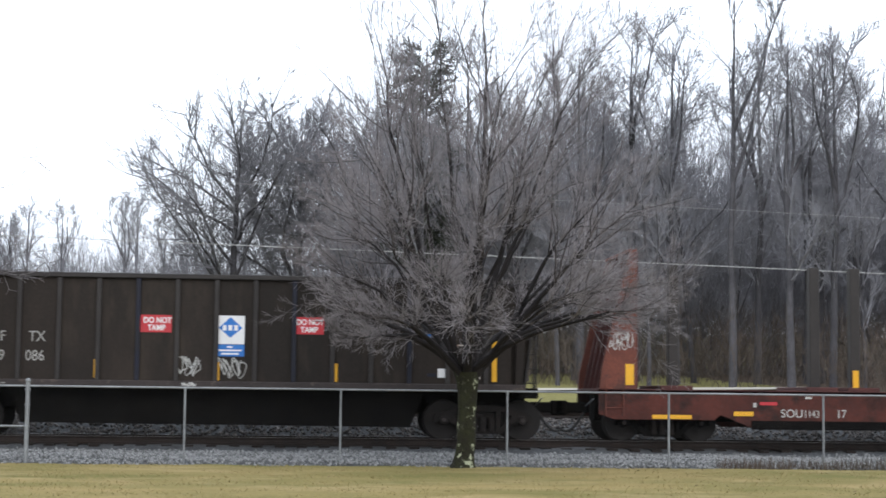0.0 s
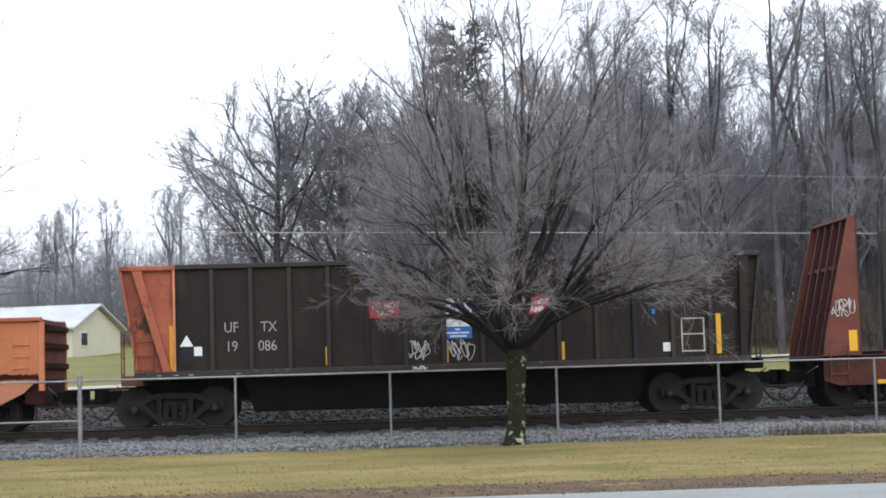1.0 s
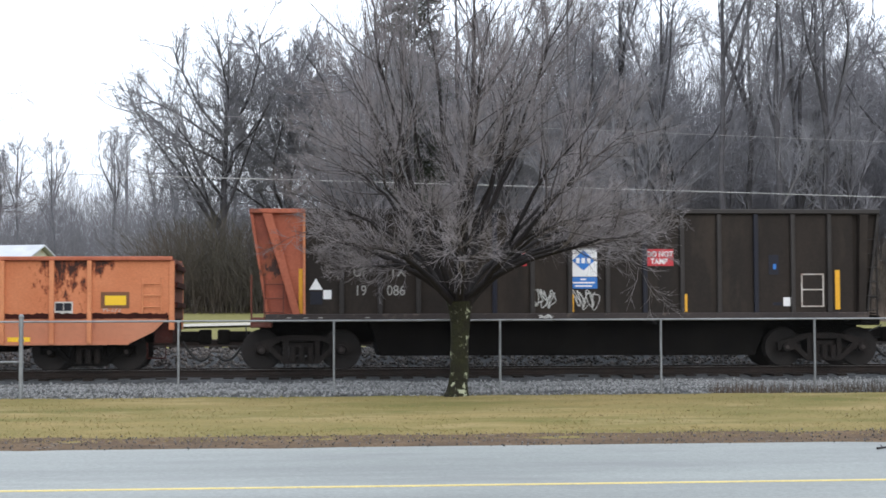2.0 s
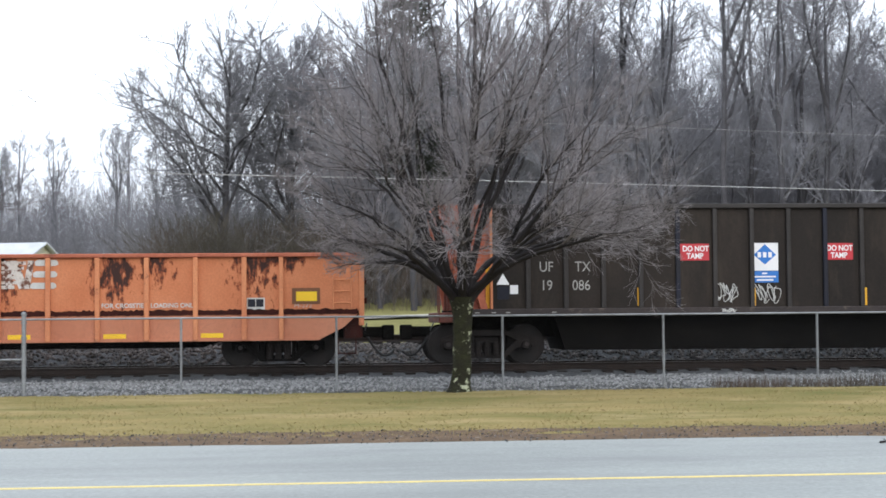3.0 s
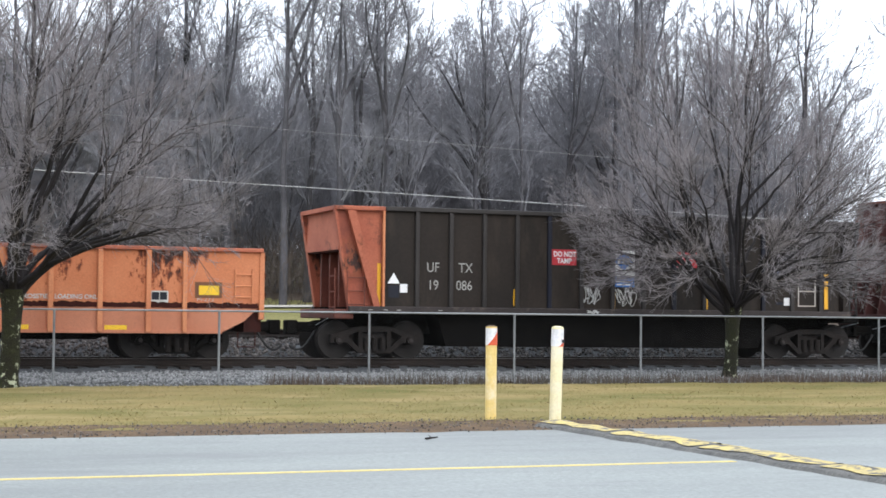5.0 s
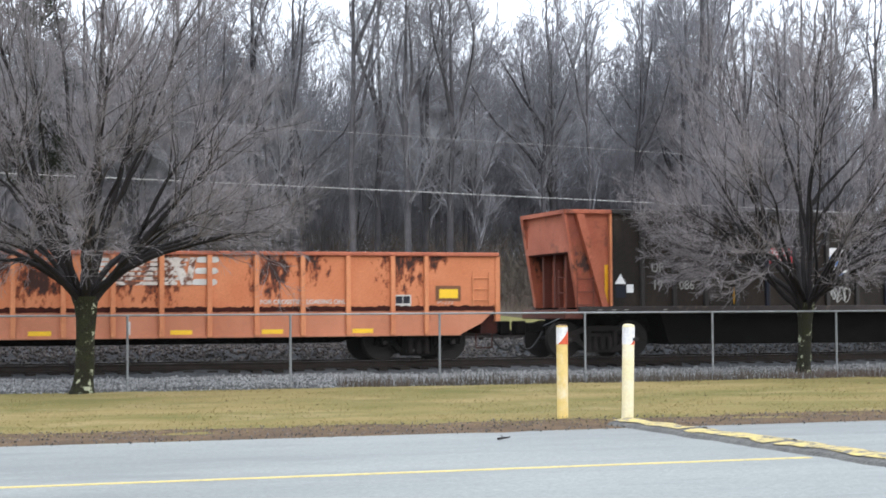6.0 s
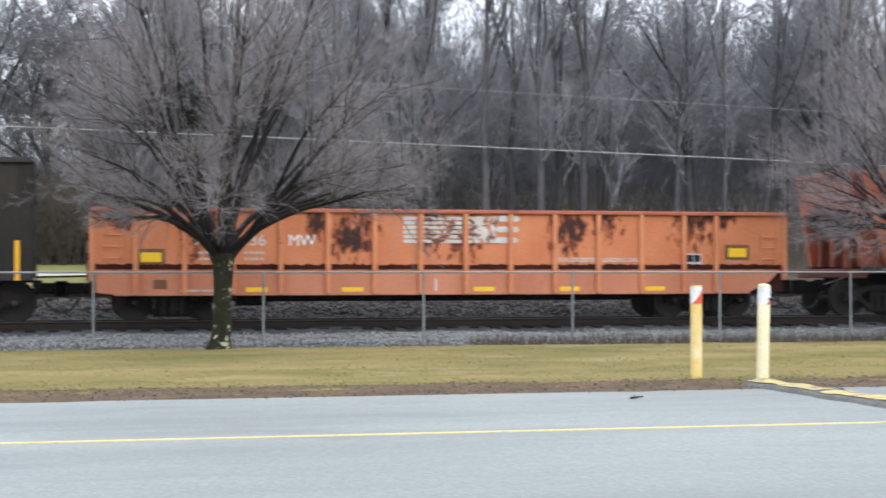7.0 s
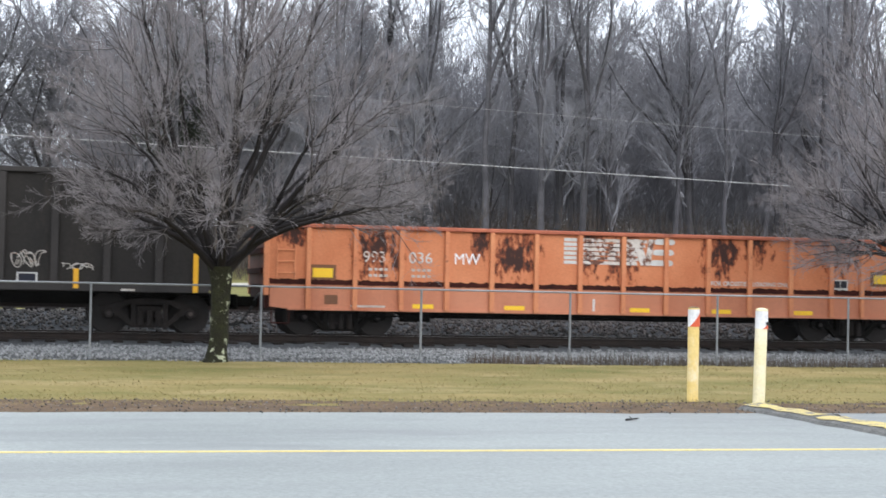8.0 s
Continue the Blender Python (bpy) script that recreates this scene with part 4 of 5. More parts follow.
def bogie(parent, x, base=1.78, r=0.44, cap="bogie"):
    bg = boxpart("bogie", "bogie", parent, x - 0.28, x + 0.28, -0.98, 0.98, r - 0.12, r + 0.18, "cast steel bogie", 0.02)
    for s in (-1, 1):
        bm = bmesh.new()
        h = base / 2
        y0, y1 = s * 1.02 - 0.07, s * 1.02 + 0.07
        # arched top member, spring seat, columns, sloping tension members and axle-box jaws
        prism(bm, [(x - h - 0.2, r + 0.13), (x - h - 0.2, r + 0.04), (x - h + 0.22, r + 0.09), (x - 0.45, r + 0.20), (x + 0.45, r + 0.20), (x + h - 0.22, r + 0.09), (x + h + 0.2, r + 0.04), (x + h + 0.2, r + 0.13), (x + 0.55, r + 0.29), (x + 0.3, r + 0.33), (x - 0.3, r + 0.33), (x - 0.55, r + 0.29)], y0, y1)
        prism(bm, [(x - 0.44, r - 0.21), (x - 0.40, r - 0.31), (x + 0.40, r - 0.31), (x + 0.44, r - 0.21)], y0, y1)
        for k in (-1, 1):
            prism(bm, [(x + k * 0.30, r - 0.22), (x + k * 0.40, r - 0.22), (x + k * 0.40, r + 0.21), (x + k * 0.30, r + 0.21)], y0, y1)
            prism(bm, [(x + k * 0.40, r - 0.31), (x + k * 0.36, r - 0.20), (x + k * (h - 0.20), r + 0.11), (x + k * (h - 0.10), r + 0.03)], y0, y1)
            prism(bm, [(x + k * (h - 0.2), r + 0.10), (x + k * (h - 0.2), r - 0.06), (x + k * (h - 0.12), r - 0.06), (x + k * (h - 0.10), r + 0.05), (x + k * (h + 0.10), r + 0.05), (x + k * (h + 0.12), r - 0.06), (x + k * (h + 0.2), r - 0.06), (x + k * (h + 0.2), r + 0.12)], y0, y1)
        sf = part("side_frame", bm, cap, bg)
        for k in (-1, 1):
            bc = part("bearing_cap", shape(rod, (x + k * h, s * 1.05, r), (x + k * h, s * 1.17, r), 0.105, 0.095, sides=12), cap, bg)
            # The paler sill colour puts the axle's small highlight into the cap.
            part("end_cap", shape(rod, (x + k * h, s * 1.17, r), (x + k * h, s * 1.185, r), 0.05, 0.045, sides=8), "sill", bc, "axle end with a painted highlight")
        for k in (-0.2, 0, 0.2):
            part("spring", shape(rod, (x + k, s * 1.07, r - 0.26), (x + k, s * 1.07, r + 0.06), 0.075, sides=10), "bogie", bg)
    for k in (-1, 1):
        wheelset(parent, x + k * base / 2, r)
    return bg


def end_gear(wagon, x, s):
    """Coupler, hose, and step at one end; s is the way that it points."""
    bm = bmesh.new()
    box(bm, min(x, x + s * 0.62), max(x, x + s * 0.62), -0.11, 0.11, 0.62, 0.86)
    box(bm, min(x + s * 0.5, x + s * 0.78), max(x + s * 0.5, x + s * 0.78), -0.17, 0.17, 0.56, 0.90)
    part("coupler", bm, "under", wagon, "cast knuckle coupler", 0.03)
    t = np.linspace(0, 1, 12)
    pts = np.stack([x + s * (0.15 + 0.6 * t), np.full(12, -0.36), 0.72 - 0.52 * np.sin(np.pi * (0.05 + 0.9 * t * 0.72))], 1)[None]
    v, f = tubes([(pts, np.full((1, 12), 0.028))], 8)
    link_mesh("air_hose", quads_mesh("air_hose", v, f, True), "hose", wagon, "drooping black air hose")
    bm = bmesh.new()
    rod(bm, (x + s * 0.1, -1.3, 0.95), (x + s * 0.1, -0.3, 0.78), 0.014, sides=6)
    part("uncoupling_lever", bm, "galv", wagon)


def ladder(wagon, x, y, z0, z1, width, mat, n=5, along="x"):
    bm = bmesh.new()
    ax = (width / 2, 0) if along == "x" else (0, width / 2)
    for k in (-1, 1):
        rod(bm, (x + k * ax[0], y + k * ax[1], z0), (x + k * ax[0], y + k * ax[1], z1), 0.016, sides=6)
    for i in range(n):
        z = z0 + (z1 - z0) * (i + 0.5) / n
        rod(bm, (x - ax[0], y - ax[1], z), (x + ax[0], y + ax[1], z), 0.013, sides=6)
    return part("ladder", bm, mat, wagon, "rung ladder")


def scrawl(wagon, x0, x1, z0, z1, y, seed, mat="white", name="graffiti", width=0.011):
    """A scribbled tag of looping paint strokes."""
    rng = np.random.default_rng(seed)
    runs = []
    w, h = x1 - x0, z1 - z0
    t = np.linspace(0, 1, 26)
    for k in range(5):
        cx, cz = x0 + w * (0.12 + 0.19 * k), z0 + h * rng.uniform(0.42, 0.58)
        turns, bend, at = rng.uniform(0.8, 1.5), rng.uniform(0.6, 1.6), rng.uniform(0, 6.28, 3)
        px = cx + w * 0.15 * np.sin(6.28 * turns * t + at[0]) + w * 0.05 * np.sin(6.28 * 2.3 * t + at[2])
        pz = cz + h * 0.42 * np.sin(6.28 * bend * t + at[1]) + h * 0.10 * np.sin(6.28 * 2.7 * t + at[0])
        runs.append(np.stack([px, np.full(26, y - 0.0008 * k), pz], 1))
    pts = np.stack(runs)
    v, f = tubes([(pts, np.full(pts.shape[:2], width))], 4)
    v[:, 1] = y + (v[:, 1] - y) * 0.15
    return link_mesh(name, quads_mesh(name, v, f), mat, wagon, "white spray-painted scrawl")


def plate(wagon, name, mat, x0, x1, z0, z1, y, label="", d=0.006):
    return boxpart(name, mat, wagon, x0, x1, y - d, y, z0, z1, label)


def gondola():
    """The tall dark gondola with one orange end."""
    xc = 29.88
    w = tagged(new("gondola_wagon"), "tall dark brown ribbed gondola wagon with an orange end", "railway wagon", group="wagons of the train")
    Y, L, R = 1.47, 23.92 - xc, 36.42 - xc
    top, low = 3.56, 1.22
    for s in (-1, 1):
        boxpart("side_panel", "black", w, L, R, min(s * Y, s * (Y - 0.05)), max(s * Y, s * (Y - 0.05)), low, top - 0.06)
        boxpart("top_chord", "rib", w, 23.95 - xc, 37.05 - xc, min(s * (Y - 0.06), s * (Y + 0.09)), max(s * (Y - 0.06), s * (Y + 0.09)), top - 0.08, top + 0.03, "", 0.015)
        boxpart("side_sill", "sill", w, 23.05 - xc, 36.75 - xc, min(s * (Y - 0.1), s * (Y + 0.12)), max(s * (Y - 0.1), s * (Y + 0.12)), low - 0.13, low + 0.02, "dusty side sill", 0.015)
        boxpart("end_top_chord", "salmon", w, 22.72 - xc, 23.945 - xc, min(s * (Y - 0.06), s * (Y + 0.05)), max(s * (Y - 0.06), s * (Y + 0.05)), top - 0.08, top + 0.02, "faded orange rim", 0.012)
        boxpart("edge_strip", "orib", w, 23.885 - xc, 23.935 - xc, min(s * (Y - 0.02), s * (Y + 0.06)), max(s * (Y - 0.02), s * (Y + 0.06)), low + 0.02, top - 0.08, "pale orange edge strip")
        x = 24.74 - xc
        i = 0
        while x < R - 0.2:
            boxpart("rib", "navy" if i in (4, 8, 11) else "rib", w, x - 0.05, x + 0.05, min(s * Y, s * (Y + 0.08)), max(s * Y, s * (Y + 0.08)), low + 0.02, top - 0.08, "", 0.008)
            x += 0.855
            i += 1
        # tapered end wings
        for xa, xb, xt, mat in ((23.92, 23.12, 22.74, "salmon"), (36.42, 36.72, 37.03, "black")):
            bm = bmesh.new()
            prism(bm, [(xa - xc, low), (xb - xc, low), (xt - xc, top - 0.08), (xa - xc, top - 0.08)], s * (Y - 0.10) - 0.02, s * (Y - 0.10) + 0.02)
            wing = part("end_wing", bm, mat, w, "faded orange end panel" if mat == "salmon" else "black end panel")
            k = -1 if xa < 30 else 1
            bm = bmesh.new()
            prism(bm, [(xa + k * 0.10 - xc, low + 0.02), (xa + k * 0.26 - xc, low + 0.02), (xt - k * 0.26 - xc, top - 0.09), (xt - k * 0.46 - xc, top - 0.09)], s * (Y - 0.08), s * (Y + 0.09))
            part("brace", bm, mat, wing)
            if mat == "salmon":
                bm = bmesh.new()
                prism(bm, [(xb + 0.02 - xc, low + 0.02), (xa - 0.27 - xc, low + 0.02), (xt + 0.25 - xc, top - 0.09), (xt + 0.03 - xc, top - 0.09)], s * (Y - 0.075), s * (Y - 0.070))
                part("end_web", bm, "oxide", wing, "dark orange web with a brown-black patch")
            bm = bmesh.new()
            prism(bm, [(xb - xc, low), (xb + k * 0.05 - xc, low), (xt + k * 0.03 - xc, top - 0.08), (xt - k * 0.03 - xc, top - 0.08)], s * (Y - 0.14), s * (Y + 0.02))
            part("edge_flange", bm, "salmon" if mat == "salmon" else "rib", wing)
    # ends and floor
    boxpart("floor", "under", w, 23.2 - xc, 36.6 - xc, -Y + 0.1, Y - 0.1, low - 0.1, low)
    for xa, mat, k in ((23.30, "salmon", -1), (36.60, "black", 1)):
        e = boxpart("end_wall", mat, w, xa - xc - 0.04, xa - xc + 0.04, -Y + 0.12, Y - 0.12, low, top - 0.6, "end wall")
        boxpart("upper_end_panel", "salmon" if k < 0 else "black", w, xa - xc + k * 0.42 - 0.04, xa - xc + k * 0.42 + 0.04, -Y + 0.1, Y - 0.1, top - 1.0, top - 0.02)
        boxpart("end_shelf", "rust" if k < 0 else "under", w, min(xa - xc, xa - xc + k * 0.42), max(xa - xc, xa - xc + k * 0.42), -Y + 0.12, Y - 0.12, top - 1.04, top - 0.98)
        for y in (-0.75, 0, 0.75):
            boxpart("end_post", "red" if k < 0 else "rib", e, xa - xc + k * 0.04, xa - xc + k * 0.26, y - 0.05, y + 0.05, low, top - 1.0)
        boxpart("end_chord", "salmon" if k < 0 else "rib", w, (22.70 if k < 0 else 36.95) - xc, (22.82 if k < 0 else 37.07) - xc, -Y, Y, top - 0.08, top + 0.02)
        boxpart("end_sill", "red" if k < 0 else "under", w, (22.72 if k < 0 else 36.6) - xc, (23.2 if k < 0 else 37.05) - xc, -Y + 0.02, Y - 0.02, low - 0.28, low - 0.05, "", 0.02)
        end_gear(w, (22.72 if k < 0 else 37.05) - xc, k)
    ladder(w, 22.74 - xc, -1.25, low - 0.2, low + 0.9, 0.42, "red", 3, "y")
    ladder(w, 36.78 - xc, -Y - 0.02, low - 0.1, top - 0.5, 0.4, "rib", 6)
    ladder(w, 37.0 - xc, -1.2, low - 0.2, top - 0.3, 0.4, "rib", 6, "y")
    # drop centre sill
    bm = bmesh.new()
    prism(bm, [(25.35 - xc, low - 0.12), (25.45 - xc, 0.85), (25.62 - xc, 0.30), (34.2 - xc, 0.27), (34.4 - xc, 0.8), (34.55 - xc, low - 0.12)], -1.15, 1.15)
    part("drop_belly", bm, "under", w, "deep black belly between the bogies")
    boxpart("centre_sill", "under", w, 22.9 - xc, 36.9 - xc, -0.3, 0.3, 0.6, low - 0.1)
    for x in (23.85, 35.85):
        bogie(w, x - xc)
    # grab irons of the orange end
    ladder(w, 23.24 - xc, -Y - 0.03, 1.12, 2.06, 0.42, "red", 3)
    # markings
    F = -Y - 0.002
    for x, z0, z1 in ((27.28, 1.29, 1.69), (29.90, 1.26, 1.66), (32.50, 1.26, 1.66), (36.05, 1.30, 2.20)):
        plate(w, "yellow_reflector", "reflector", x - xc - 0.055, x - xc + 0.055, z0, z1, F - 0.004)
    plate(w, "yellow_reflector", "reflector", 23.79 - xc, 23.875 - xc, 1.25, 2.25, -Y + 0.074)
    for x in (28.21, 31.56):
        sg = plate(w, "warning_sign", "sign_red", x - xc, x - xc + 0.68, 2.30, 2.68, F - 0.004, "red warning sign reading DO NOT TAMP")
        lettering("DO NOT", "sign_white", sg, x - xc + 0.065, 2.51, 0.125, F - 0.013, 0.87, bold=0.005)
        lettering("TAMP", "sign_white", sg, x - xc + 0.16, 2.345, 0.125, F - 0.013, 0.87, bold=0.005)
    x = 29.87 - xc
    sg = plate(w, "company_sign", "sign_white", x, x + 0.62, 2.06, 2.69, F - 0.004, "white sign with a blue diamond")
    bm = bmesh.new()
    prism(bm, [(x + 0.05, 2.42), (x + 0.31, 2.20), (x + 0.57, 2.42), (x + 0.31, 2.66)], F - 0.016, F - 0.011)
    part("diamond", bm, "sign_blue", sg, "blue diamond")
    for k in range(3):
        boxpart("bar", "sign_white", sg, x + 0.14 + 0.125 * k, x + 0.22 + 0.125 * k, F - 0.022, F - 0.017, 2.36, 2.48)
    lp = plate(w, "company_plate", "sign_blue", x, x + 0.62, 1.79, 2.05, F - 0.004, "blue plate with small white bars")
    for k, (a, b) in enumerate(((0.24, 0.36), (0.06, 0.56), (0.12, 0.5))):
        boxpart("bar", "sign_white", lp, x + a, x + b, F - 0.014, F - 0.011, 1.98 - 0.075 * k, 2.015 - 0.075 * k)
    for i, (txt, x, z) in enumerate((("UF", 24.99, 2.07), ("TX", 25.80, 2.07), ("19", 25.02, 1.65), ("086", 25.74, 1.65))):
        lettering(txt, "worn_stencil", w, x - xc, z, 0.235, F - 0.004, 0.86)
    scrawl(w, 29.02 - xc, 29.52 - xc, 1.36, 1.78, F - 0.008, 61)
    scrawl(w, 29.96 - xc, 30.50 - xc, 1.34, 1.76, F - 0.008, 62)
    scrawl(w, 29.15 - xc, 29.45 - xc, 1.13, 1.20, F - 0.125, 63, width=0.01)
    bm = bmesh.new()
    prism(bm, [(24.02 - xc, 1.78), (24.32 - xc, 1.78), (24.17 - xc, 2.03)], F - 0.012, F - 0.006)
    part("white_triangle", bm, "sign_white", w)
    plate(w, "white_square", "sign_white", 24.33 - xc, 24.51 - xc, 1.57, 1.77, F - 0.004)
    plate(w, "black_square", "navy", 24.04 - xc, 24.31 - xc, 1.45, 1.74, F - 0.004)
    plate(w, "white_square", "sign_white", 34.78 - xc, 34.98 - xc, 1.38, 1.58, F - 0.004)
    plate(w, "dark_bar", "navy", 34.55 - xc, 34.76 - xc, 1.40, 1.47, F - 0.004)
    st = plate(w, "blue_sticker", "navy", 34.45 - xc, 34.68 - xc, 2.10, 2.55, F - 0.004, "dark blue sticker")
    boxpart("bar", "sign_blue", st, 34.55 - xc, 34.62 - xc, F - 0.014, F - 0.011, 2.22, 2.34)
    bm = bmesh.new()
    for a, b, c, d in ((35.20, 35.23, 1.36, 2.12), (35.70, 35.73, 1.36, 2.12), (35.20, 35.73, 1.36, 1.39), (35.20, 35.73, 1.74, 1.77), (35.20, 35.73, 2.09, 2.12)):
        box(bm, a - xc, b - xc, F - 0.014, F - 0.004, c, d)
    part("stencil_frame", bm, "worn", w, "worn white stencil frame")
    rng = random.Random(3)
    for k in (0, 1, 2, 5):
        x = 23.5 - xc + k * 0.34 + rng.uniform(0, 0.1)
        plate(w, "small_marking", "worn_stencil", x, x + 0.10, low - 0.075, low - 0.055, -Y - 0.121)
    return w, xc


def tie_gondola():
    """The low faded orange gondola."""
    xc = 12.84
    w = tagged(new("gondola_wagon"), "low faded orange gondola wagon with rust patches", "railway wagon", group="wagons of the train")
    Y, L, R = 1.46, 4.66 - xc, 21.02 - xc
    top, mid, low = 2.49, 1.25, 0.60
    for s in (-1, 1):
        boxpart("side_panel", "orange", w, L + 0.03, R - 0.03, min(s * Y, s * (Y - 0.05)), max(s * Y, s * (Y - 0.05)), mid, top - 0.05, "faded orange side with dark rust")
        boxpart("top_chord", "salmon", w, L, R, min(s * (Y - 0.07), s * (Y + 0.08)), max(s * (Y - 0.07), s * (Y + 0.08)), top - 0.06, top + 0.03, "", 0.015)
        bm = bmesh.new()
        rr = random.Random(17)
        xs = list(np.arange(L + 0.05, R - 0.05, 0.06))
        prism(bm, [(x, mid - 0.09 + rr.uniform(-0.012, 0.012)) for x in xs] + [(x, mid + 0.02 + rr.uniform(-0.02, 0.022)) for x in xs[::-1]], min(s * Y, s * (Y + 0.012)), max(s * Y, s * (Y + 0.012)))
        part("rust_band", bm, "rust", w, "ragged band of dark rust along the floor line")
        bm = bmesh.new()
        prism(bm, [(L + 0.1, low + 0.05), (L + 0.55, low), (R - 0.95, low), (R - 0.42, low + 0.26), (R - 0.1, mid - 0.09), (L + 0.1, mid - 0.09)], min(s * (Y - 0.06), s * (Y - 0.01)), max(s * (Y - 0.06), s * (Y - 0.01)))
        part("side_sill", bm, "pink", w, "pinkish faded side sill")
        boxpart("sill_flange", "pink", w, L + 0.5, R - 0.95, min(s * (Y - 0.06), s * (Y + 0.05)), max(s * (Y - 0.06), s * (Y + 0.05)), low - 0.02, low + 0.03)
        for k in range(13):
            x = 5.615 + 1.066 * k - xc
            boxpart("rib", "orib", w, x - 0.055, x + 0.055, min(s * (Y - 0.01), s * (Y + 0.09)), max(s * (Y - 0.01), s * (Y + 0.09)), low, top - 0.06, "", 0.01)
        boxpart("rib", "orib", w, 19.22 - xc - 0.05, 19.22 - xc + 0.05, min(s * Y, s * (Y + 0.09)), max(s * Y, s * (Y + 0.09)), low, top - 0.06, "", 0.01)
        for k, xa in ((-1, L + 0.02), (1, R - 0.02)):
            boxpart("corner_post", "orib", w, xa - 0.06, xa + 0.06, min(s * (Y - 0.1), s * (Y + 0.03)), max(s * (Y - 0.1), s * (Y + 0.03)), low + 0.3, top - 0.06, "", 0.01)
    for k, xa in ((-1, L), (1, R)):
        e = boxpart("end_wall", "red", w, xa - 0.03, xa + 0.03, -Y + 0.05, Y - 0.05, mid - 0.1, top - 0.02, "rust-red end wall")
        for z in (1.45, 1.9, 2.3):
            boxpart("end_rib", "rust", e, min(xa, xa + k * 0.1), max(xa, xa + k * 0.1), -Y + 0.1, Y - 0.1, z - 0.06, z + 0.06)
        boxpart("end_sill", "rust", w, min(xa - k * 0.4, xa), max(xa - k * 0.4, xa), -Y + 0.12, Y - 0.12, 0.62, mid - 0.1)
        end_gear(w, xa, k)
        ladder(w, xa - k * 0.45, -Y - 0.05, 1.28, 2.05, 0.4, "orib", 3)
        bm = bmesh.new()
        x = xa - k * 0.35
        for a in (-0.2, 0.2):
            rod(bm, (x + a, -Y + 0.05, 0.62), (x + a, -Y + 0.05, 0.28), 0.014, sides=6)
        rod(bm, (x - 0.2, -Y + 0.05, 0.28), (x + 0.2, -Y + 0.05, 0.28), 0.014, sides=6)
        part("step", bm, "rust", w)
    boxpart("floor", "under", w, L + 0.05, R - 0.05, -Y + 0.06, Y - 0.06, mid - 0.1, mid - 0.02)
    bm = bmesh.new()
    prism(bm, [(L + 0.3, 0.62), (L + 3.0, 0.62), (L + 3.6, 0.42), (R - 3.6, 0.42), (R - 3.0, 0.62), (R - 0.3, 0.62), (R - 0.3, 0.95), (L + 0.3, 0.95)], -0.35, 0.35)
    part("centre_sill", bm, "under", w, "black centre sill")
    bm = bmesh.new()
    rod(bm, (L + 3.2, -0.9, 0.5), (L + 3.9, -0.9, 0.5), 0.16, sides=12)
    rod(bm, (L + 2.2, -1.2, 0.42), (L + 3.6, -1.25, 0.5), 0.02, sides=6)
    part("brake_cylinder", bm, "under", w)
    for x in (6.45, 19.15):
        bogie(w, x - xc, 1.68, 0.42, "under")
    F = -Y - 0.002
    S = -Y + 0.008
    for x in (8.28, 10.45, 13.52, 15.58, 17.70):
        plate(w, "yellow_reflector", "lemon", x - xc - 0.245, x - xc + 0.245, 0.655, 0.755, S, "yellow reflector")
    for x, z in ((5.72, 1.32), (19.55, 1.45)):
        pl = plate(w, "yellow_plate", "brownplate", x - xc - 0.09, x - xc + 0.53, z - 0.07, z + 0.29, F, "yellow plate on a brown patch")
        boxpart("plate_face", "lemon", pl, x - xc, x - xc + 0.46, F - 0.013, F - 0.007, z, z + 0.21)
    lettering("M-272", "worn", w, 19.5 - xc, 1.31, 0.09, F - 0.004, 1.25)
    lettering("993", "emblem", w, 6.86 - xc, 1.69, 0.26, F - 0.004, 1.0)
    lettering("036", "white", w, 7.92 - xc, 1.69, 0.26, F - 0.004, 1.05)
    lettering("MW", "sign_white", w, 8.98 - xc, 1.69, 0.26, F - 0.006, 0.95)
    lettering("FOR CROSSTIE", "white", w, 15.29 - xc, 1.33, 0.10, F - 0.016, 1.02, bold=0.003)
    lettering("LOADING ONLY", "white", w, 16.36 - xc, 1.33, 0.10, F - 0.016, 0.98, bold=0.003)
    rng = random.Random(9)
    for x in (7.0, 8.0):
        for z in (1.36, 1.50):
            for k in range(4):
                plate(w, "small_marking", "worn", x + k * 0.12 - xc, x + k * 0.12 + 0.08 - xc, z, z + 0.06, F)
    # white emblem: long stripes that run into bold slanting shapes, eaten by rust
    for k in range(6):
        z = 1.76 + 0.105 * k
        for x0, x1 in ((11.62, 11.93), (12.07, 12.99), (13.14, 13.42 + 0.05 * k)):
            plate(w, "emblem_stripe", "white" if x0 < 12 else "emblem", x0 - xc, x1 - xc, z, z + 0.078, F)
    for x0, x1, lean in ((13.22, 13.36, -0.02), (13.66, 13.80, 0.05), (13.40, 13.60, -0.12)):
        bm = bmesh.new()
        prism(bm, [(x0 + lean - xc, 2.38), (x0 - lean - xc, 1.76), (x1 - lean - xc, 1.76), (x1 + lean - xc, 2.38)], F - 0.020 - abs(lean) * 0.02, F - 0.012)
        part("emblem_stroke", bm, "emblem", w, "slanting white stroke worn by rust")
    for x0, x1, z in ((13.86, 14.36, 2.26), (13.82, 14.34, 2.01), (13.76, 14.32, 1.76)):
        bm = bmesh.new()
        prism(bm, [(x0 - xc, z + 0.02), (x0 - xc, z + 0.10), (x0 + 0.06 - xc, z + 0.135), (x1 - 0.05 - xc, z + 0.135), (x1 - xc, z + 0.09), (x1 - xc, z + 0.03), (x1 - 0.06 - xc, z), (x0 + 0.05 - xc, z)], F - 0.012, F - 0.007)
        part("emblem_bar", bm, "white", w, "bold rounded white emblem bar")
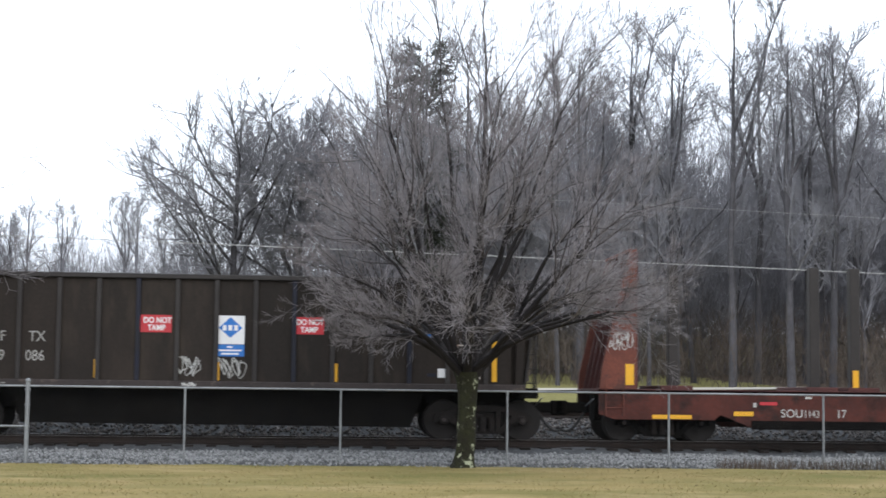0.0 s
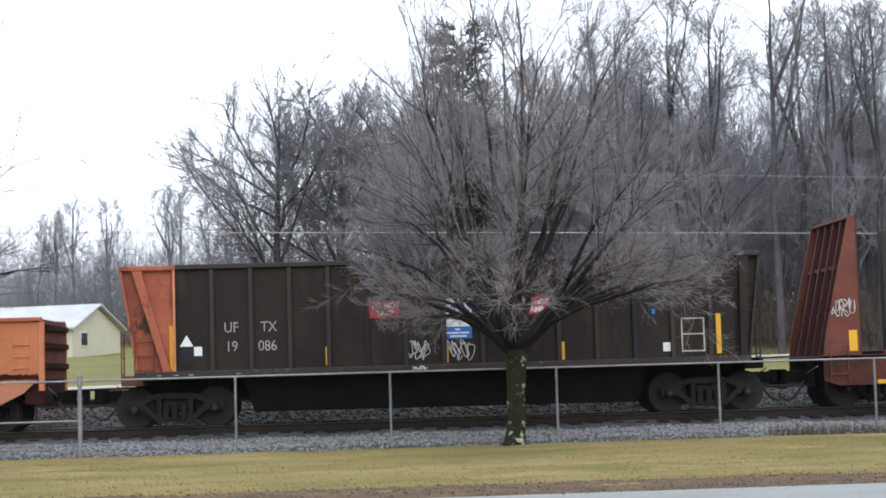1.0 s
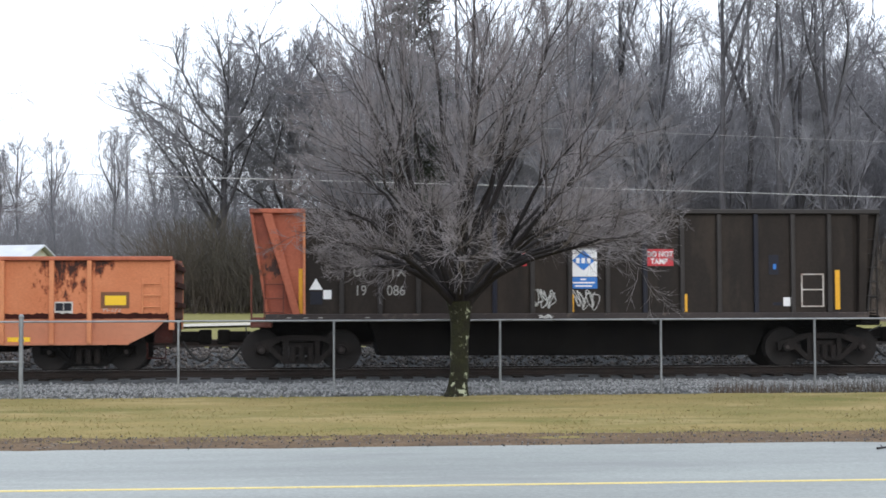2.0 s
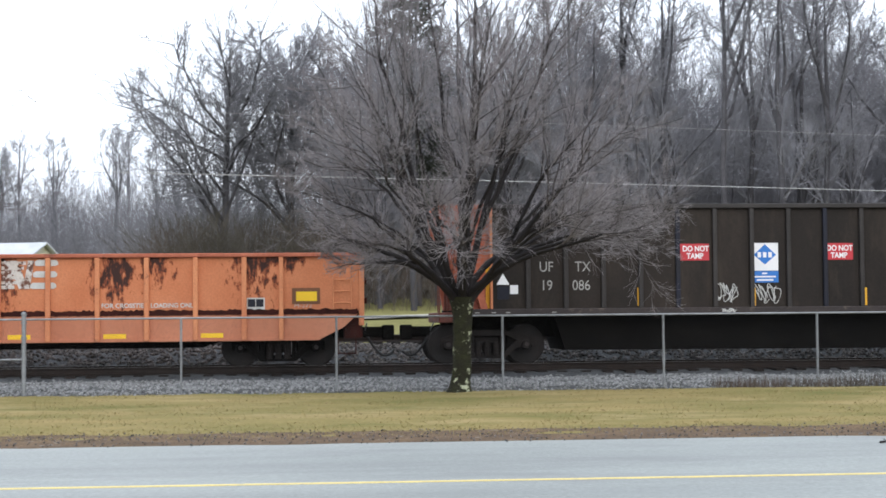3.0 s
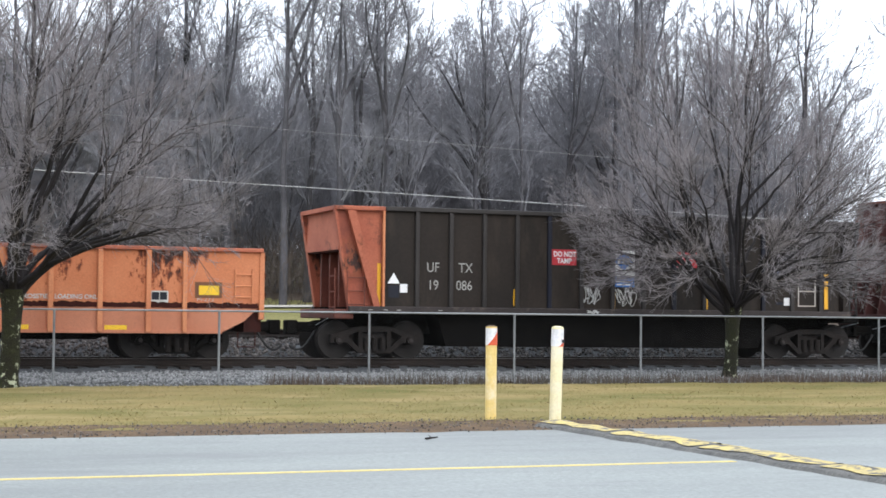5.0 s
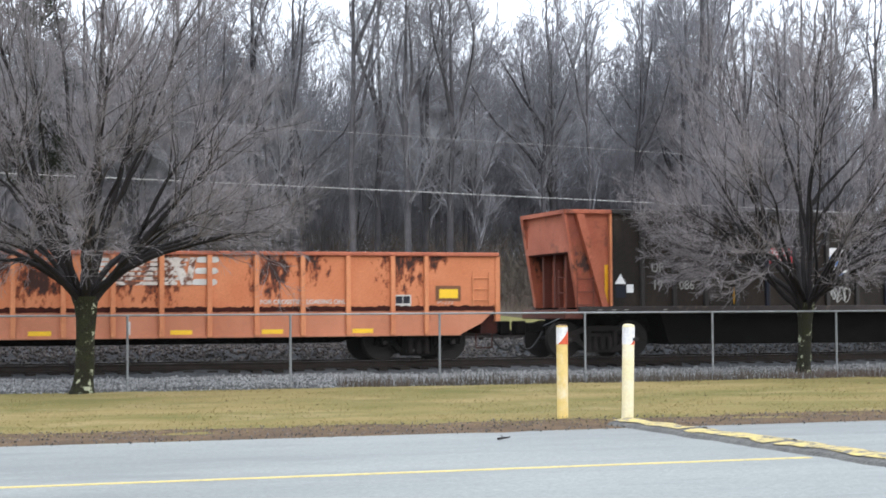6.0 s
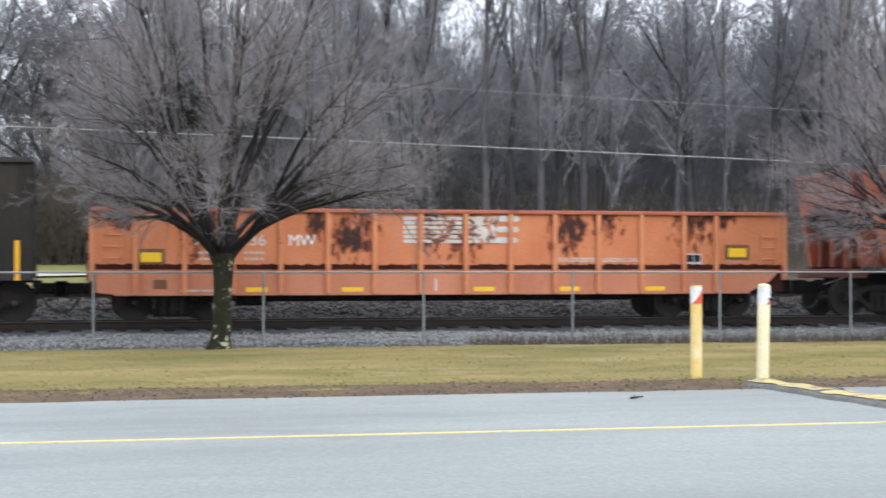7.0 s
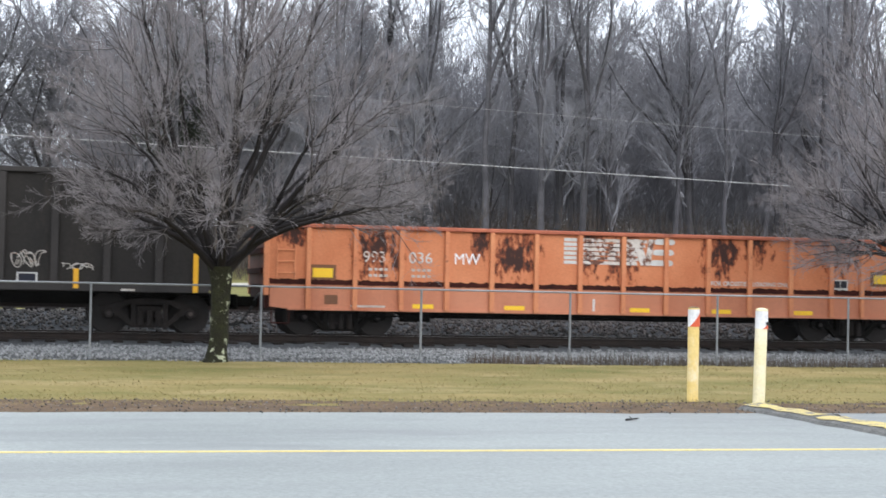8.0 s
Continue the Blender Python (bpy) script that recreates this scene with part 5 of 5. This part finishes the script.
    pl = plate(w, "stencil_box", "white", 18.46 - xc, 18.86 - xc, 1.24, 1.53, F, "black stencil box with white border")
    for k in (0, 1):
        boxpart("bar", "navy", pl, 18.49 + 0.18 * k - xc, 18.65 + 0.18 * k - xc, F - 0.013, F - 0.007, 1.33, 1.50)
    plate(w, "small_marking", "white", 12.35 - xc, 12.40 - xc, 0.66, 0.95, S)
    plate(w, "small_marking", "worn", 6.6 - xc, 7.4 - xc, 0.66, 0.71, S)
    plate(w, "small_marking", "brownplate", 6.0 - xc, 6.3 - xc, 0.72, 0.93, S)
    return w, xc


def coal_wagon():
    xc = -3.9
    w = tagged(new("gondola_wagon"), "tall black coal gondola wagon with yellow reflectors", "railway wagon", group="wagons of the train")
    Y, L, R = 1.47, -11.2 - xc, 3.42 - xc
    top, low = 3.52, 0.97
    for s in (-1, 1):
        boxpart("side_panel", "dark", w, L, R, min(s * Y, s * (Y - 0.05)), max(s * Y, s * (Y - 0.05)), low, top)
        boxpart("top_chord", "rib", w, L, R, min(s * (Y - 0.05), s * (Y + 0.09)), max(s * (Y - 0.05), s * (Y + 0.09)), top - 0.06, top + 0.06, "", 0.015)
        boxpart("side_sill", "rib", w, L, R, min(s * (Y - 0.05), s * (Y + 0.07)), max(s * (Y - 0.05), s * (Y + 0.07)), low - 0.06, low + 0.12, "", 0.015)
        for k in range(13):
            x = 2.30 - 1.12 * k - xc
            if x > L:
                boxpart("rib", "rib", w, x - 0.08, x + 0.08, min(s * Y, s * (Y + 0.1)), max(s * Y, s * (Y + 0.1)), low + 0.12, top - 0.06, "", 0.01)
    for k, xa in ((-1, L), (1, R)):
        e = boxpart("end_wall", "dark", w, xa - 0.04, xa + 0.04, -Y + 0.02, Y - 0.02, low, top - 0.02)
        for z in (1.5, 2.1, 2.7, 3.2):
            boxpart("end_rib", "rib", e, min(xa, xa + k * 0.1), max(xa, xa + k * 0.1), -Y + 0.06, Y - 0.06, z - 0.07, z + 0.07)
        end_gear(w, xa, k)
        ladder(w, xa + k * 0.08, -1.2, low - 0.3, top - 0.3, 0.4, "rib", 7, "y")
        boxpart("platform", "under", w, min(xa, xa + k * 0.2), max(xa, xa + k * 0.2), -Y, Y, low - 0.2, low - 0.06)
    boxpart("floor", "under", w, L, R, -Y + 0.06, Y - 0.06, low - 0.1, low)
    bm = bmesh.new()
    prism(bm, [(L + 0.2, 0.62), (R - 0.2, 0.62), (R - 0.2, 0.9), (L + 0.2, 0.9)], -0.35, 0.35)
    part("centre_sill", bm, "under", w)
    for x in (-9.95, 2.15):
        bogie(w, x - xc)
    F = -Y - 0.002
    plate(w, "yellow_reflector", "reflector", 3.05 - xc, 3.16 - xc, 0.92, 1.78, F - 0.08)
    for x in (0.53, -4.9):
        plate(w, "yellow_reflector", "reflector", x - xc - 0.055, x - xc + 0.055, 0.97, 1.40, F - 0.08)
    pl = plate(w, "stencil_box", "white", -0.72 - xc, -0.28 - xc, 1.02, 1.30, F, "black stencil box with white border")
    boxpart("bar", "navy", pl, -0.68 - xc, -0.32 - xc, F - 0.013, F - 0.007, 1.10, 1.27)
    scrawl(w, -0.85 - xc, -0.15 - xc, 1.42, 1.78, F - 0.006, 71, "worn", width=0.012)
    scrawl(w, 0.25 - xc, 0.9 - xc, 1.38, 1.52, F - 0.006, 72, "worn", width=0.010)
    plate(w, "small_marking", "worn", 1.5 - xc, 1.8 - xc, 0.93, 0.98, F - 0.08)
    return w, xc


def bulkhead_flat():
    xc = 46.4
    w = tagged(new("flat_wagon"), "oxide-red bulkhead flat wagon with graffiti", "railway wagon", group="wagons of the train")
    Y, L, R = 1.48, 38.42 - xc, 54.4 - xc
    deck = 1.18
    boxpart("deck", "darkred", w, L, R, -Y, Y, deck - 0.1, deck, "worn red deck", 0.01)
    for s in (-1, 1):
        bm = bmesh.new()
        prism(bm, [(L, deck - 0.02), (L, 0.62), (L + 0.35, 0.50), (41.05 - xc, 0.50), (41.2 - xc, 0.62), (42.0 - xc, 0.30), (50.8 - xc, 0.30), (51.6 - xc, 0.62), (51.8 - xc, 0.5), (R - 0.35, 0.5), (R, 0.62), (R, deck - 0.02)], s * (Y - 0.03) - 0.03, s * (Y - 0.03) + 0.03)
        sl = part("side_sill", bm, "grimy", w, "grimy rust-red side sill")
        boxpart("lower_flange", "under", sl, 41.9 - xc, 50.9 - xc, min(s * Y, s * (Y + 0.03)), max(s * Y, s * (Y + 0.03)), 0.30, 0.50)
        for xa, k in ((39.27, -1), (53.55, 1)):
            # gusset: wide at the deck, narrow at the top
            bm = bmesh.new()
            prism(bm, [(xa - xc, deck), (xa + k * 0.84 - xc, deck), (xa + k * 0.80 - xc, deck + 0.4), (xa + k * 0.16 - xc, 4.28), (xa - xc, 4.30)], s * (Y - 0.02) - 0.025, s * (Y - 0.02) + 0.025)
            part("bulkhead_side", bm, "red", w, "tapering red bulkhead side")
    for xa, k in ((39.27, -1), (53.55, 1)):
        # Bulkhead faces and stiffeners take the shaded red; the sides keep the lighter one.
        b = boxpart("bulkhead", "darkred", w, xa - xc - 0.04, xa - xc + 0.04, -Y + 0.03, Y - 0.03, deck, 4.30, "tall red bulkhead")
        for y in (-0.9, -0.3, 0.3, 0.9):
            bm = bmesh.new()
            prism(bm, [(xa + k * 0.04 - xc, deck), (xa + k * 0.80 - xc, deck), (xa + k * 0.14 - xc, 4.26), (xa + k * 0.04 - xc, 4.26)], y - 0.035, y + 0.035)
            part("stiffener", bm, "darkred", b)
        for z in (2.1, 3.2):
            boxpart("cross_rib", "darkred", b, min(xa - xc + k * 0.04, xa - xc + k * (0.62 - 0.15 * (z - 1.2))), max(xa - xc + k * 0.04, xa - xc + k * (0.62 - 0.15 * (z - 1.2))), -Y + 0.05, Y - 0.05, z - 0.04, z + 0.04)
        boxpart("bulkhead_cap", "red", b, min(xa - xc, xa - xc + k * 0.17), max(xa - xc, xa - xc + k * 0.17), -Y, Y, 4.28, 4.34)
        ladder(w, xa + k * 0.5 - xc, -Y - 0.03, deck - 0.6, deck + 0.1, 0.4, "red", 2)
    for k, x in enumerate((40.43, 43.82, 44.80, 47.8, 48.8, 51.6)):
        boxpart("stake", "rib", w, x - 0.12 - xc, x + 0.12 - xc, -0.12, 0.12, deck, 4.1, "tall dark steel stake", 0.015)
        bm = bmesh.new()
        box(bm, x - 0.55 - xc, x + 0.2 - xc, -1.2, 1.2, deck, deck + 0.09)
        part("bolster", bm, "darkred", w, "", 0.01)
    end_gear(w, L, -1)
    end_gear(w, R, 1)
    boxpart("centre_sill", "under", w, L + 0.1, R - 0.1, -0.35, 0.35, 0.45, 1.05)
    for x in (39.95, 52.85):
        bogie(w, x - xc, 1.78, 0.42, "under")
    F = -Y - 0.004
    plate(w, "yellow_reflector", "reflector", 39.02 - xc, 39.21 - xc, 1.27, 1.74, F)
    plate(w, "yellow_reflector", "reflector", 39.63 - xc, 40.53 - xc, 0.52, 0.61, F)
    plate(w, "yellow_reflector", "reflector", 41.5 - xc, 41.95 - xc, 0.60, 0.70, F)
    plate(w, "yellow_reflector", "reflector", 44.73 - xc, 44.87 - xc, 1.25, 1.68, -0.125)
    scrawl(w, 38.68 - xc, 39.18 - xc, 2.06, 2.44, F - 0.004, 81)
    lettering("SOU", "white", w, 42.57 - xc, 0.58, 0.19, F - 0.03, 1.0)
    lettering("1143", "white", w, 43.1 - xc, 0.58, 0.17, F - 0.03, 0.8)
    lettering("17", "white", w, 43.86 - xc, 0.58, 0.19, F - 0.03, 0.9)
    bm = bmesh.new()
    box(bm, 41.95 - xc, 42.02 - xc, F - 0.01, F, 0.8, 0.9)
    box(bm, 43.15 - xc, 43.3 - xc, F - 0.01, F, 1.0, 1.05)
    part("small_marking", bm, "white", w)
    plate(w, "red_marking", "sign_red", 42.1 - xc, 42.5 - xc, 0.85, 0.92, F)
    return w, xc


WAGONS = [gondola(), tie_gondola(), coal_wagon(), bulkhead_flat()]


# ---- motion: the train rolls to the right at about 4 m/s, its wheels turning with it ----
TRAIN = (
    (0.0, -31.777),
    (0.5, -29.778),
    (1.0, -27.773),
    (1.5, -25.763),
    (1.7, -24.946),
    (2.8, -20.387),
    (3.5, -17.589),
    (4.0, -15.648),
    (4.5, -13.758),
    (4.7, -12.983),
    (5.8, -8.556),
    (6.0, -7.758),
    (6.5, -5.791),
    (7.0, -3.850),
    (7.5, -1.911),
    (8.0, 0.000),
)


def motions():
    ts, ss = zip(*TRAIN)
    for wagon, xc in WAGONS:
        walk(wagon, [(t, pose(xc + s, Y_TRACK, Z_RAIL)) for t, s in TRAIN])
    turns = [i * 0.125 for i in range(65)]
    for wheels, x, r in WHEELSETS:
        rows = []
        for t in turns:
            s = float(np.interp(t, ts, ss)) - ss[0]
            rows.append((t, Matrix.Translation((x, 0, r)) @ Matrix.Rotation(s / r, 4, "Y")))
        walk(wheels, rows)


motions()
